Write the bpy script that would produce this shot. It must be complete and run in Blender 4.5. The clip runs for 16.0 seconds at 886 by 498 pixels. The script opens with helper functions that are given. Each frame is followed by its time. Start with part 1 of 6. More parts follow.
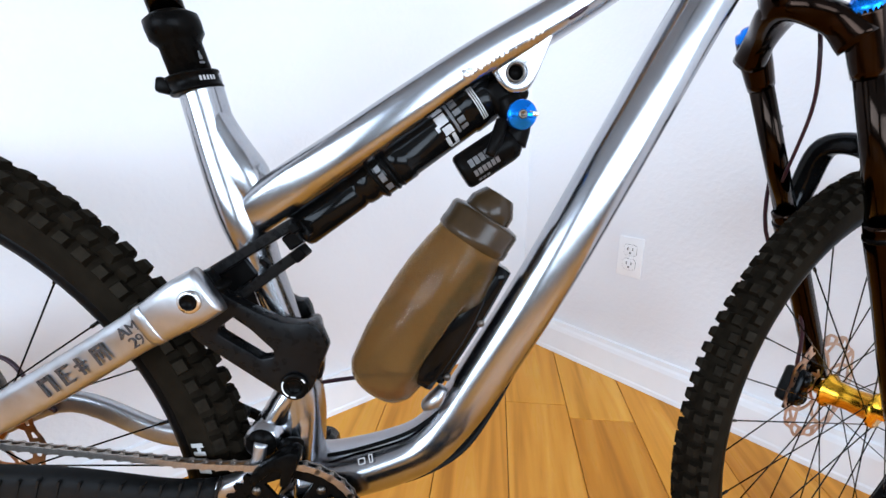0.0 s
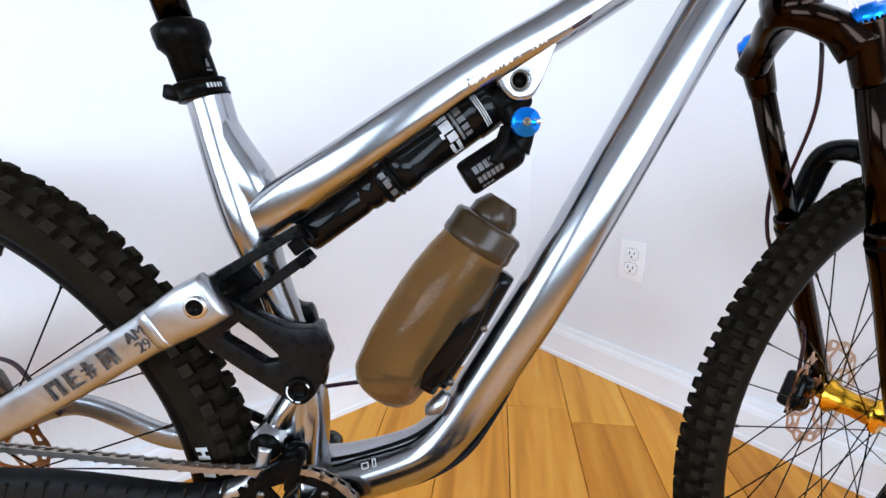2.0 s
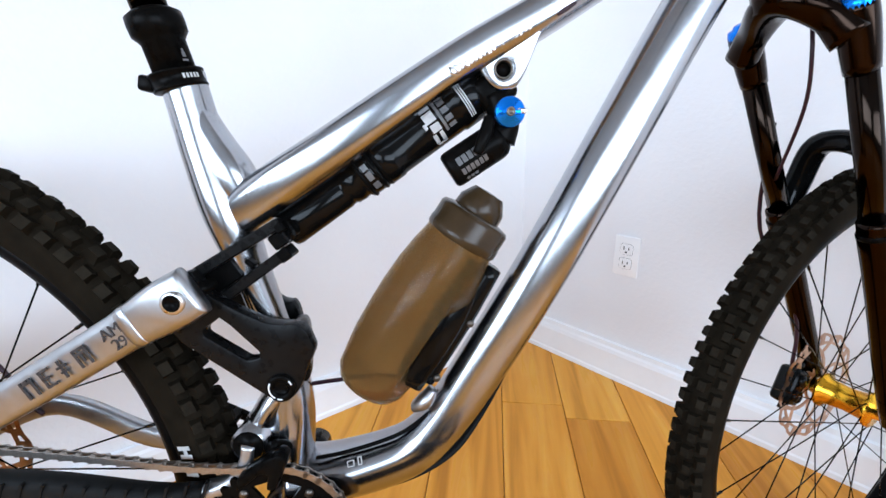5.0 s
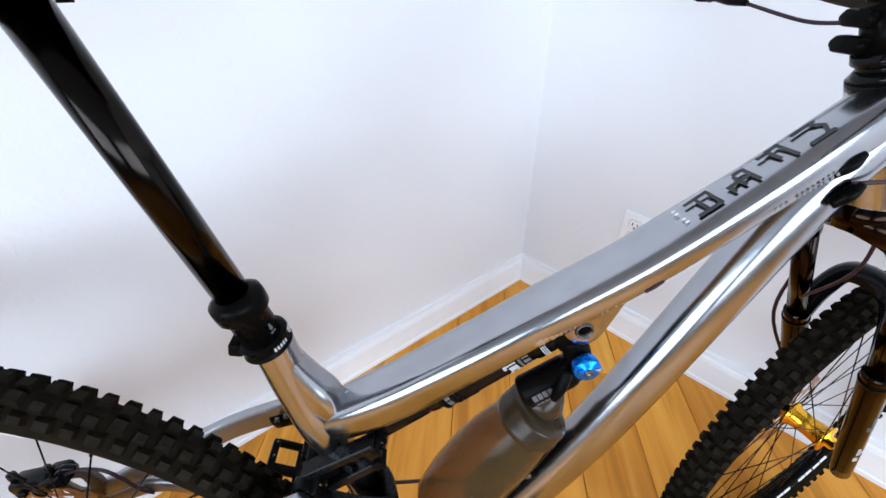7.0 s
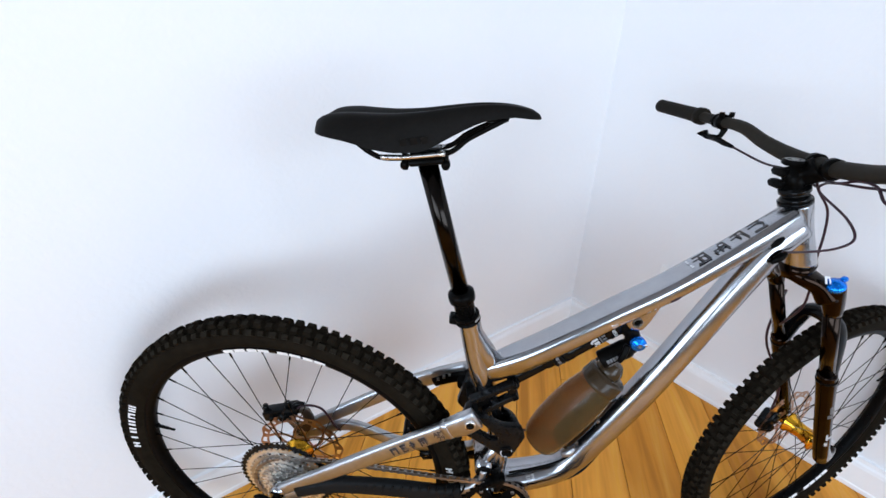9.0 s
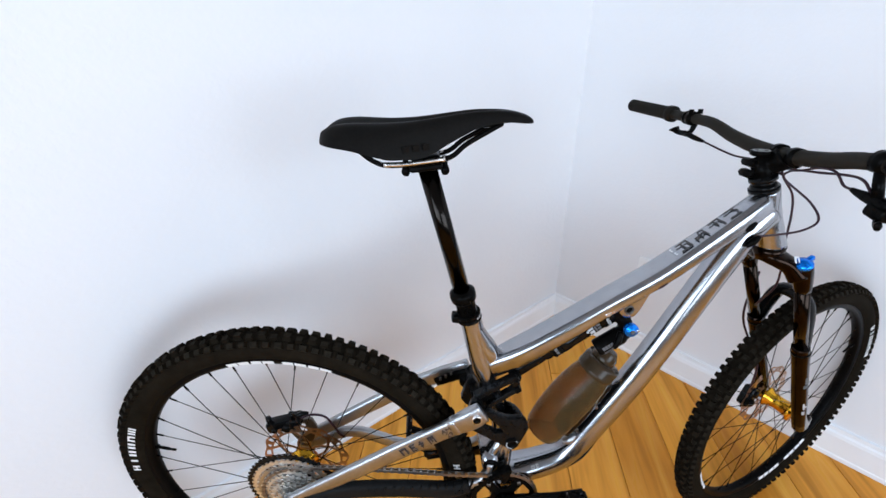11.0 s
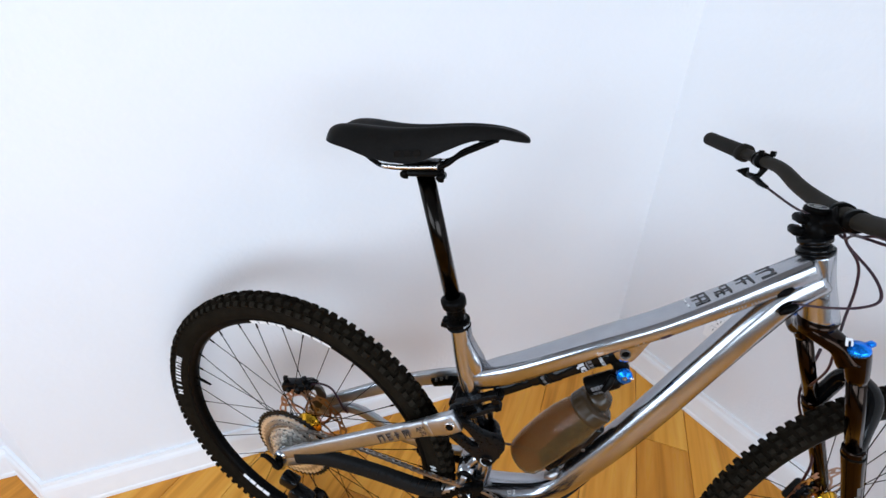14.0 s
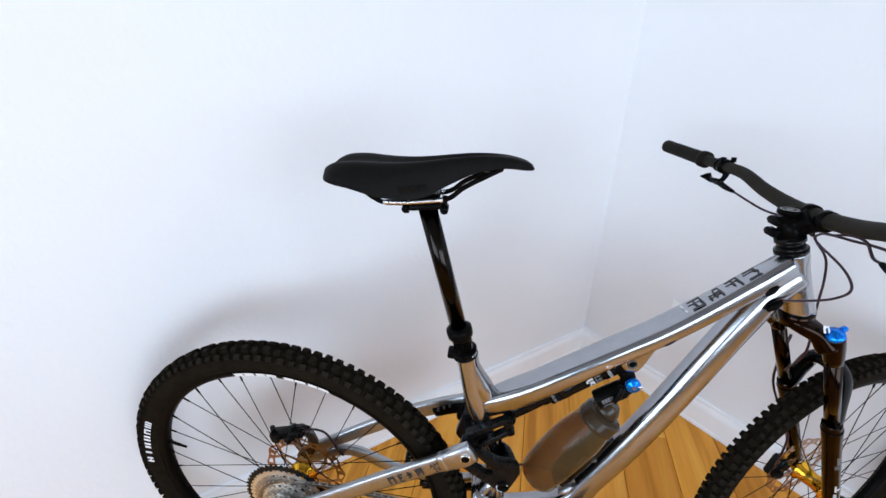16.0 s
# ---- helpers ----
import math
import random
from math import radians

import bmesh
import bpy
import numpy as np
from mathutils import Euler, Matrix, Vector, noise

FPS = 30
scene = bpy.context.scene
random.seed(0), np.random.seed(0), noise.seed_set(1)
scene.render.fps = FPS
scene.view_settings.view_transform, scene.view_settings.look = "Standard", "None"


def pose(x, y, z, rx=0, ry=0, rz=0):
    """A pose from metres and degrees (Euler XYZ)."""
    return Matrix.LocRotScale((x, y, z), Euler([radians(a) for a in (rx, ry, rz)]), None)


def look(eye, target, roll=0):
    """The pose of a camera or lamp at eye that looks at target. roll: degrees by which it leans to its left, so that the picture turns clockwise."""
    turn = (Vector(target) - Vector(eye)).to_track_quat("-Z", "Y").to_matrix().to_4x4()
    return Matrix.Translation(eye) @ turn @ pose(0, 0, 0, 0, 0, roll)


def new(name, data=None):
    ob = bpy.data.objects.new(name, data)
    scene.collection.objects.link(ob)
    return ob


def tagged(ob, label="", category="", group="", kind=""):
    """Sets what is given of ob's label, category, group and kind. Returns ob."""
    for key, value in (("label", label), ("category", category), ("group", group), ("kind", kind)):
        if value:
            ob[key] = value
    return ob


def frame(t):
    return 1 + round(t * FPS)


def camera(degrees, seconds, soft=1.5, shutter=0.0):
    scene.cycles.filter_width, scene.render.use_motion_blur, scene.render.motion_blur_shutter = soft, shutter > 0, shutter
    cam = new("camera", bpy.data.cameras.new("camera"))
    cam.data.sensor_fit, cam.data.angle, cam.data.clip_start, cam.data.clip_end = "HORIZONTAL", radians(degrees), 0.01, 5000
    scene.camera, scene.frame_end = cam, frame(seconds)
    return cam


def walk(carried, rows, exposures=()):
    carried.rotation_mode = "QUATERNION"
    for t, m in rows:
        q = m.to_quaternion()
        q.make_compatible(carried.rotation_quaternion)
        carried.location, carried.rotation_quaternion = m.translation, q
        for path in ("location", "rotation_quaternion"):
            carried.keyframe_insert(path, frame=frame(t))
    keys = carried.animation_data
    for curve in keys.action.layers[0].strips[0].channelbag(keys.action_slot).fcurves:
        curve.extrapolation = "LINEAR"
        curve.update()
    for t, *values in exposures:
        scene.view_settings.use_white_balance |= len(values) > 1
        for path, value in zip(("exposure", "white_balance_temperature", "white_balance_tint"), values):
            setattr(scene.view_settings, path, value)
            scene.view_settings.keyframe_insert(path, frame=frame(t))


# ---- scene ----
cam = camera(91.65, 16.0)
# seconds, eye x y z, yaw to the left, pitch up, roll
ROWS = [
    (0, 0.2008, -0.3411, 0.7246, -0.72, -16.86, -0.60),
    (0.5, 0.2017, -0.3407, 0.7256, -0.81, -16.93, -0.59),
    (1, 0.2008, -0.3418, 0.7263, -0.54, -16.51, -0.55),
    (1.5, 0.1993, -0.3419, 0.7284, -0.81, -16.86, -0.44),
    (2, 0.1981, -0.3427, 0.7285, -0.60, -16.56, -0.48),
    (2.5, 0.2004, -0.3421, 0.7304, -0.73, -16.59, -0.55),
    (3, 0.2102, -0.3421, 0.7312, -0.55, -16.67, -0.64),
    (5.5, 0.2101, -0.3320, 0.7215, -1.14, -16.98, -0.88),
    (6, 0.1644, -0.2643, 0.7779, -2.42, -21.58, -0.30),
    (6.5, 0.1566, -0.2242, 0.9288, -3.09, -30.09, -0.48),
    (7, 0.1344, -0.2063, 1.0307, -3.23, -36.27, -0.62),
    (7.5, 0.0938, -0.2731, 1.1097, -0.03, -35.11, -1.00),
    (8, 0.0759, -0.4155, 1.1658, 3.93, -32.21, -1.21),
    (8.5, 0.0090, -0.4789, 1.1921, 2.79, -30.55, -0.53),
    (11, -0.0669, -0.5256, 1.2075, -2.36, -29.23, -1.29),
    (11.5, -0.0512, -0.5161, 1.2011, -2.94, -29.47, -1.97),
    (12, -0.0340, -0.5036, 1.2020, -0.89, -29.45, -1.46),
    (12.5, 0.0281, -0.5027, 1.2143, 4.98, -28.75, -0.47),
    (13, 0.0836, -0.5119, 1.2162, 10.28, -28.62, 0.55),
    (13.5, 0.0965, -0.5242, 1.2174, 12.57, -28.58, 1.36),
    (14, 0.1013, -0.5289, 1.2174, 13.02, -28.51, 1.54),
    (14.5, 0.1042, -0.5250, 1.2140, 12.51, -28.50, 1.45),
    (15, 0.1027, -0.5159, 1.2159, 10.94, -28.28, 1.14),
    (15.5, 0.0532, -0.5144, 1.2306, 7.81, -27.99, 0.79),
    (16, 0.0053, -0.5144, 1.2404, 4.58, -27.30, 0.19),
]
walk(cam, [(t, pose(x, y, z, 90 + pitch, 0, yaw) @ pose(0, 0, 0, 0, 0, roll)) for t, x, y, z, yaw, pitch, roll in ROWS],
     exposures=[(0.0, 0.13, 5960.0, 8.0), (5.5, 0.13, 5960.0, 8.0), (7.0, 0.02, 5980.0, 8.0), (7.5, 0.07, 6000.0, 8.0), (8.5, -0.12, 6000.0, 8.0), (11.0, -0.25, 6020.0, 8.0), (16.0, -0.25, 6020.0, 8.0)])

# ---- light ----
world = bpy.data.worlds.new("sky")
scene.world = world
world.use_nodes = True
wn = world.node_tree
sky = wn.nodes.new("ShaderNodeTexSky")
sky.sky_type, sky.sun_disc = "NISHITA", False
sky.sun_elevation, sky.sun_rotation = radians(40), radians(150)
wn.links.new(sky.outputs[0], wn.nodes["Background"].inputs[0])
wn.nodes["Background"].inputs[1].default_value = 0.10


def window_light(name, m, width, height, power, colour):
    d = bpy.data.lights.new(name, "AREA")
    d.shape, d.size, d.size_y, d.energy, d.color = "RECTANGLE", width, height, power, colour
    d.spread = radians(135)
    ob = new(name, d)
    ob.matrix_world = m
    return ob


# the two walls meet at the corner; WR runs along the one, WL along the other
CORNER = Vector((0.487, 1.006, 0.0))
PHI = -0.862
WR = Vector((math.cos(PHI), math.sin(PHI), 0))
WL = Vector((math.cos(PHI - math.pi / 2 - 0.0959), math.sin(PHI - math.pi / 2 - 0.0959), 0))
ROOM_R, ROOM_L, ROOM_H = 4.2, 4.4, 2.5


def room(a, b, z=0.0):
    """A place in the room: a along the one wall, b along the other."""
    return CORNER + WR * a + WL * b + Vector((0, 0, z))


UP = Vector((0, 0, 1))
STEP = 1.903
c0, c_r, c_l = room(0, 0), room(ROOM_R, 0), room(0, STEP)
c_s = Vector((-1.279, -0.031, 0))
c_e = c_s + WL * 2.4
c_g = c_e + WR * (ROOM_R + 0.25)
# windows: centre on the plan, then width and heights
mid_a, mid_b = c_r + WL * 1.9 - WR * 0.02, c_e + WR * 2.3 - WL * 0.02
WIN_W, WIN_LOW, WIN_HIGH = 3.2, 0.8, 2.3
for mid, way, power in ((mid_a, -WR, 70), (mid_b, -WL, 78)):
    eye = mid + UP * (WIN_LOW + WIN_HIGH) / 2
    window_light("window_light", look(eye, eye + way * 2 - UP * 0.1), WIN_W, WIN_HIGH - WIN_LOW, power, (0.785, 0.885, 1.0))

# ---- materials ----


def node_mat(name, colour, rough=0.5, metal=0.0):
    m = bpy.data.materials.new(name)
    m.use_nodes = True
    b = m.node_tree.nodes["Principled BSDF"]
    b.inputs["Base Color"].default_value = (*colour, 1)
    b.inputs["Roughness"].default_value, b.inputs["Metallic"].default_value = rough, metal
    b.inputs["Specular IOR Level"].default_value = 0.35
    return m, m.node_tree, b


def noise_tex(nt, scale, detail=4.0, stretch=(1, 1, 1), space="Object"):
    co, mp, n = nt.nodes.new("ShaderNodeTexCoord"), nt.nodes.new("ShaderNodeMapping"), nt.nodes.new("ShaderNodeTexNoise")
    mp.inputs["Scale"].default_value = stretch
    n.inputs["Scale"].default_value, n.inputs["Detail"].default_value = scale, detail
    nt.links.new(co.outputs[space], mp.inputs[0])
    nt.links.new(mp.outputs[0], n.inputs["Vector"])
    return n


def ramp(nt, src, stops):
    r = nt.nodes.new("ShaderNodeValToRGB")
    e = r.color_ramp.elements
    while len(e) < len(stops):
        e.new(0.5)
    for el, (p, c) in zip(e, stops):
        el.position, el.color = p, (*c, 1) if len(c) == 3 else c
    nt.links.new(src, r.inputs[0])
    return r


def bump(nt, b, src, strength, dist):
    k = nt.nodes.new("ShaderNodeBump")
    k.inputs["Strength"].default_value, k.inputs["Distance"].default_value = strength, dist
    nt.links.new(src, k.inputs["Height"])
    nt.links.new(k.outputs[0], b.inputs["Normal"])


def varied(name, c1, c2, rough, metal=0.0, scale=60.0, r2=None, bumps=None, stretch=(1, 1, 1), gloss=0.35):
    """A surface whose colour and gloss vary a little at two scales."""
    m, nt, b = node_mat(name, c1, rough, metal)
    n, n2 = noise_tex(nt, scale, 5, stretch), noise_tex(nt, scale * 0.12, 3)
    mix = nt.nodes.new("ShaderNodeMath")
    mix.operation = "MULTIPLY_ADD"
    nt.links.new(n.outputs[0], mix.inputs[0])
    mix.inputs[1].default_value = 0.6
    half = nt.nodes.new("ShaderNodeMath")
    half.operation = "MULTIPLY"
    half.inputs[1].default_value = 0.4
    nt.links.new(n2.outputs[0], half.inputs[0])
    nt.links.new(half.outputs[0], mix.inputs[2])
    r = ramp(nt, mix.outputs[0], [(0.3, c1), (0.7, c2)])
    nt.links.new(r.outputs[0], b.inputs["Base Color"])
    if r2 is not None:
        q = ramp(nt, mix.outputs[0], [(0.3, (rough,) * 3), (0.7, (r2,) * 3)])
        nt.links.new(q.outputs[0], b.inputs["Roughness"])
    if bumps:
        bump(nt, b, n.outputs[0], *bumps)
    b.inputs["Specular IOR Level"].default_value = gloss
    return m


POLISHED = varied("polished_aluminium", (0.35, 0.356, 0.376), (0.42, 0.427, 0.450), 0.185, 1.0, 40, 0.215)
BRUSHED = varied("brushed_aluminium", (0.38, 0.384, 0.40), (0.47, 0.474, 0.49), 0.30, 1.0, 110, 0.40, (0.06, 0.0006), (1, 1, 1))
WELD = varied("welded_aluminium", (0.50, 0.50, 0.515), (0.62, 0.62, 0.635), 0.22, 1.0, 160, 0.32, (0.15, 0.001))
BRIGHT = varied("bright_steel", (0.62, 0.61, 0.6), (0.75, 0.74, 0.72), 0.22, 1.0, 200, 0.35)
CHAIN = varied("chain_steel", (0.30, 0.265, 0.235), (0.46, 0.42, 0.385), 0.34, 1.0, 300, 0.46)
COGSTEEL = varied("sprocket_steel", (0.80, 0.785, 0.75), (0.93, 0.915, 0.88), 0.36, 1.0, 260, 0.5)
# darker copy of the sprocket steel: shade between the cogs as colour
COGDARK = varied("shaded_sprocket_steel", (0.42, 0.40, 0.375), (0.58, 0.56, 0.53), 0.35, 1.0, 260, 0.45)
BARBLACK = varied("matt_bar_black", (0.0165, 0.0138, 0.0105), (0.0255, 0.0215, 0.0165), 0.5, 0.0, 140, 0.62, gloss=0.08)
DARKSTEEL = varied("dark_steel", (0.10, 0.09, 0.08), (0.2, 0.18, 0.16), 0.35, 1.0, 300, 0.5)
BLACK = varied("black_anodised", (0.0016, 0.0015, 0.0014), (0.0045, 0.004, 0.0036), 0.24, 0.0, 120, 0.34, gloss=0.035)
GLOSS = varied("gloss_black", (0.002, 0.002, 0.002), (0.004, 0.004, 0.004), 0.1, 0.0, 80, 0.17, gloss=0.14)
SATIN = varied("satin_black", (0.0016, 0.0015, 0.0015), (0.0045, 0.0043, 0.0043), 0.28, 0.0, 140, 0.40, gloss=0.035)
LINKBLACK = varied("anodised_link_black", (0.0030, 0.0030, 0.0031), (0.0065, 0.0064, 0.0066), 0.24, 0.0, 140, 0.34, gloss=0.12)
RUBBER = varied("tyre_rubber", (0.0055, 0.0042, 0.0026), (0.0145, 0.0112, 0.0074), 0.7, 0.0, 70, 0.85, (0.3, 0.001), gloss=0.02)
# knob tops: worn rubber, with the highlights on them put into the colour
KNOBTOP = varied("worn_lit_knob_rubber", (0.0080, 0.0064, 0.0043), (0.0215, 0.0174, 0.0120), 0.75, 0.0, 120, 0.9, (0.3, 0.001), gloss=0.05)
GRIP = varied("grip_rubber", (0.0120, 0.0102, 0.0080), (0.019, 0.0163, 0.0130), 0.6, 0.0, 200, 0.75, (0.4, 0.001), gloss=0.05)
GUARD = varied("guard_rubber", (0.005, 0.005, 0.005), (0.010, 0.010, 0.010), 0.55, 0.0, 150, 0.65, (0.2, 0.0006), gloss=0.1)
BROWN = varied("brown_black_gloss", (0.013, 0.0082, 0.0060), (0.020, 0.0125, 0.0092), 0.13, 1.0, 60, 0.18)
STANCHION = varied("dark_stanchion", (0.013, 0.0090, 0.0070), (0.020, 0.0140, 0.0108), 0.11, 1.0, 70, 0.16)
POSTBLACK = varied("gloss_post_black", (0.0120, 0.0100, 0.0088), (0.0180, 0.0152, 0.0134), 0.13, 1.0, 70, 0.18)
GOLD = varied("gold_anodised", (0.85, 0.42, 0.02), (0.95, 0.55, 0.05), 0.2, 1.0, 90, 0.3)
COPPER = varied("rotor_steel", (0.42, 0.23, 0.13), (0.66, 0.46, 0.33), 0.3, 1.0, 120, 0.42)
BLUE = varied("blue_anodised", (0.01, 0.17, 0.75), (0.02, 0.25, 0.9), 0.22, 0.75, 90, 0.3)
WHITE = varied("white_print", (0.72, 0.73, 0.75), (0.85, 0.85, 0.86), 0.45, 0.0, 300)
GREY = varied("grey_print", (0.2, 0.2, 0.21), (0.3, 0.3, 0.31), 0.4, 0.2, 300)
PALE = varied("pale_grey_print", (0.42, 0.41, 0.40), (0.5, 0.49, 0.48), 0.5, 0.0, 300)
INK = varied("dark_print", (0.03, 0.028, 0.03), (0.05, 0.047, 0.05), 0.35, 0.0, 300)
SADDLE = varied("saddle_cover", (0.0048, 0.0042, 0.0037), (0.0085, 0.0075, 0.0067), 0.48, 0.0, 260, 0.6, (0.15, 0.0005), gloss=0.06)
PLASTIC = varied("white_plastic", (0.9, 0.9, 0.905), (0.93, 0.93, 0.935), 0.28, 0.0, 60, 0.36, gloss=0.45)
HOLE = varied("socket_dark", (0.02, 0.02, 0.02), (0.035, 0.03, 0.03), 0.6, 0.0, 100)
CABLE = varied("cable_housing", (0.018, 0.005, 0.010), (0.032, 0.009, 0.018), 0.3, 0.0, 200, 0.4)

SMOKE, nt, b = node_mat("smoked_plastic", (0.70, 0.56, 0.38), 0.17)
b.inputs["Coat Weight"].default_value = 0.06
b.inputs["Coat Roughness"].default_value = 0.06
b.inputs["Transmission Weight"].default_value = 0.90
b.inputs["IOR"].default_value = 1.15
b.inputs["Specular IOR Level"].default_value = 0.28
n = noise_tex(nt, 30, 3)
nt.links.new(ramp(nt, n.outputs[0], [(0.35, (0.385, 0.255, 0.112)), (0.7, (0.445, 0.305, 0.140))]).outputs[0], b.inputs["Base Color"])
SMOKE_IN = SMOKE.copy()
SMOKE_IN.name = "smoked_plastic_inside"
SMOKE_IN.node_tree.nodes[b.name].inputs["Coat Weight"].default_value = 0.0
SMOKE_IN.node_tree.nodes[b.name].inputs["Specular IOR Level"].default_value = 0.1
CAPSMOKE = varied("smoked_cap_plastic", (0.03, 0.018, 0.008), (0.05, 0.031, 0.015), 0.2, 0.0, 60, 0.3, gloss=0.25)

# painted wall with a rolled, slightly lumpy texture
WALL, nt, b = node_mat("wall_paint", (0.83, 0.835, 0.86), 0.55)
n, n2 = noise_tex(nt, 85, 5), noise_tex(nt, 1.3, 3)
nt.links.new(ramp(nt, n2.outputs[0], [(0.3, (0.81, 0.815, 0.84)), (0.7, (0.85, 0.855, 0.875))]).outputs[0], b.inputs["Base Color"])
bump(nt, b, ramp(nt, n.outputs[0], [(0.42, (0, 0, 0)), (0.62, (1, 1, 1))]).outputs[0], 0.15, 0.0025)
# unseen far walls: shade put into the colour so the metal reflects darker
FARWALL_DIM = varied("dimmed_far_wall", (0.22, 0.215, 0.21), (0.27, 0.265, 0.26), 0.6, 0.0, 30)
TRIM = varied("trim_paint", (0.87, 0.875, 0.89), (0.91, 0.915, 0.93), 0.35, 0.0, 25, 0.45)
# unseen ceiling, coloured dark to dim what the frame's top faces mirror
CEILING = varied("dimmed_ceiling_paint", (0.26, 0.265, 0.275), (0.31, 0.315, 0.325), 0.7, 0.0, 60)

# varnished hickory boards: grain along the board, tone by board
WOOD, nt, b = node_mat("floor_wood", (0.5, 0.27, 0.08), 0.3)
b.inputs["Specular IOR Level"].default_value = 0.16
co, info = nt.nodes.new("ShaderNodeTexCoord"), nt.nodes.new("ShaderNodeObjectInfo")
mp = nt.nodes.new("ShaderNodeMapping")
mp.inputs["Scale"].default_value = (26, 1.6, 26)
shift = nt.nodes.new("ShaderNodeVectorMath")
shift.operation = "MULTIPLY_ADD"
nt.links.new(info.outputs["Random"], shift.inputs[0])
shift.inputs[1].default_value = (37, 91, 13)
nt.links.new(co.outputs["Object"], shift.inputs[2])
nt.links.new(shift.outputs[0], mp.inputs[0])
g1, g2 = nt.nodes.new("ShaderNodeTexNoise"), nt.nodes.new("ShaderNodeTexNoise")
for gg, sc, de in ((g1, 1.0, 8.0), (g2, 0.28, 3.0)):
    gg.inputs["Scale"].default_value, gg.inputs["Detail"].default_value = sc, de
    nt.links.new(mp.outputs[0], gg.inputs["Vector"])
g1.inputs["Distortion"].default_value = 0.7
r1 = ramp(nt, g1.outputs[0], [(0.3, (0.54, 0.215, 0.026)), (0.5, (0.77, 0.325, 0.040)), (0.72, (0.87, 0.43, 0.075))])
r2 = ramp(nt, g2.outputs[0], [(0.30, (0.76, 0.66, 0.55)), (0.42, (0.98, 0.97, 0.96)), (0.75, (1.0, 0.99, 0.97))])
r3 = ramp(nt, info.outputs["Random"], [(0.0, (0.8, 0.74, 0.68)), (0.5, (1, 1, 1)), (1.0, (1.0, 1.06, 1.12))])
mul = nt.nodes.new("ShaderNodeMix")
mul.data_type, mul.blend_type = "RGBA", "MULTIPLY"
mul.inputs[0].default_value = 1.0
nt.links.new(r1.outputs[0], mul.inputs[6])
nt.links.new(r2.outputs[0], mul.inputs[7])
mul2 = nt.nodes.new("ShaderNodeMix")
mul2.data_type, mul2.blend_type = "RGBA", "MULTIPLY"
mul2.inputs[0].default_value = 1.0
nt.links.new(mul.outputs[2], mul2.inputs[6])
nt.links.new(r3.outputs[0], mul2.inputs[7])
nt.links.new(mul2.outputs[2], b.inputs["Base Color"])
nt.links.new(ramp(nt, g1.outputs[0], [(0.3, (0.36,) * 3), (0.7, (0.24,) * 3)]).outputs[0], b.inputs["Roughness"])
bump(nt, b, g1.outputs[0], 0.06, 0.001)
GAP = varied("board_gap", (0.10, 0.045, 0.015), (0.15, 0.07, 0.025), 0.8, 0.0, 100)

# ---- mesh helpers ----


def part(name, bm, material, parent=None, label=""):
    """Links a bmesh as one mesh object, under parent where given."""
    me = bpy.data.meshes.new(name)
    bm.to_mesh(me)
    bm.free()
    me.materials.append(material)
    ob = new(name, me)
    ob.parent = parent
    if label:
        ob["label"] = label
    return ob


def smooth(bm, angle=40):
    for f in bm.faces:
        f.smooth = True
    for e in bm.edges:
        if len(e.link_faces) == 2 and e.calc_face_angle(0) > radians(angle):
            e.smooth = False
    return bm


def crisp(bm):
    """Flat faces stay flat; only gentle bends are smoothed."""
    return smooth(bm, 24)


def catmull(pts, per=6):
    p = [Vector(q) for q in pts]
    p = [p[0] * 2 - p[1]] + p + [p[-1] * 2 - p[-2]]
    out = []
    for i in range(1, len(p) - 2):
        for k in range(per):
            t = k / per
            a, b, c, d = p[i - 1], p[i], p[i + 1], p[i + 2]
            out.append(0.5 * (2 * b + (c - a) * t + (2 * a - 5 * b + 4 * c - d) * t * t + (3 * b - a - 3 * c + d) * t ** 3))
    return out + [p[-2]]


def tube(bm, pts, ra, rb=None, seg=16, square=2.0, side=(0, 1, 0), per=6, cap=True):
    """Sweeps an oval along a smooth line. ra: half sizes across (in the line's plane), rb: along side; numbers or one a point."""
    n = len(pts)
    ra = [ra] * n if isinstance(ra, (int, float)) else list(ra)
    rb = ra if rb is None else ([rb] * n if isinstance(rb, (int, float)) else list(rb))
    path = catmull([(*p, ) for p in pts], per) if n > 2 or per > 1 else [Vector(p) for p in pts]
    rad = catmull([(x, y, 0) for x, y in zip(ra, rb)], per) if n > 2 or per > 1 else [Vector((x, y, 0)) for x, y in zip(ra, rb)]
    side = Vector(side)
    rings = []
    for i, c in enumerate(path):
        d = (path[min(i + 1, len(path) - 1)] - path[max(i - 1, 0)]).normalized()
        u = side.cross(d)
        if u.length < 1e-4:
            u = Vector((1, 0, 0)).cross(d)
        u.normalize()
        v = d.cross(u)
        ring = []
        for k in range(seg):
            a = 2 * math.pi * k / seg
            ca, sa = math.cos(a), math.sin(a)
            x = math.copysign(abs(ca) ** (2 / square), ca) * rad[i].x
            y = math.copysign(abs(sa) ** (2 / square), sa) * rad[i].y
            ring.append(bm.verts.new(c + u * x + v * y))
        rings.append(ring)
    for r, s in zip(rings, rings[1:]):
        for k in range(seg):
            bm.faces.new((r[k], r[(k + 1) % seg], s[(k + 1) % seg], s[k]))
    if cap:
        bm.faces.new(rings[0][::-1])
        bm.faces.new(rings[-1])
    return bm


def cyl(bm, p, q, r, r2=None, seg=20):
    return tube(bm, [p, q], [r, r if r2 is None else r2], seg=seg, per=1, side=(0.13, 0.97, 0.21))


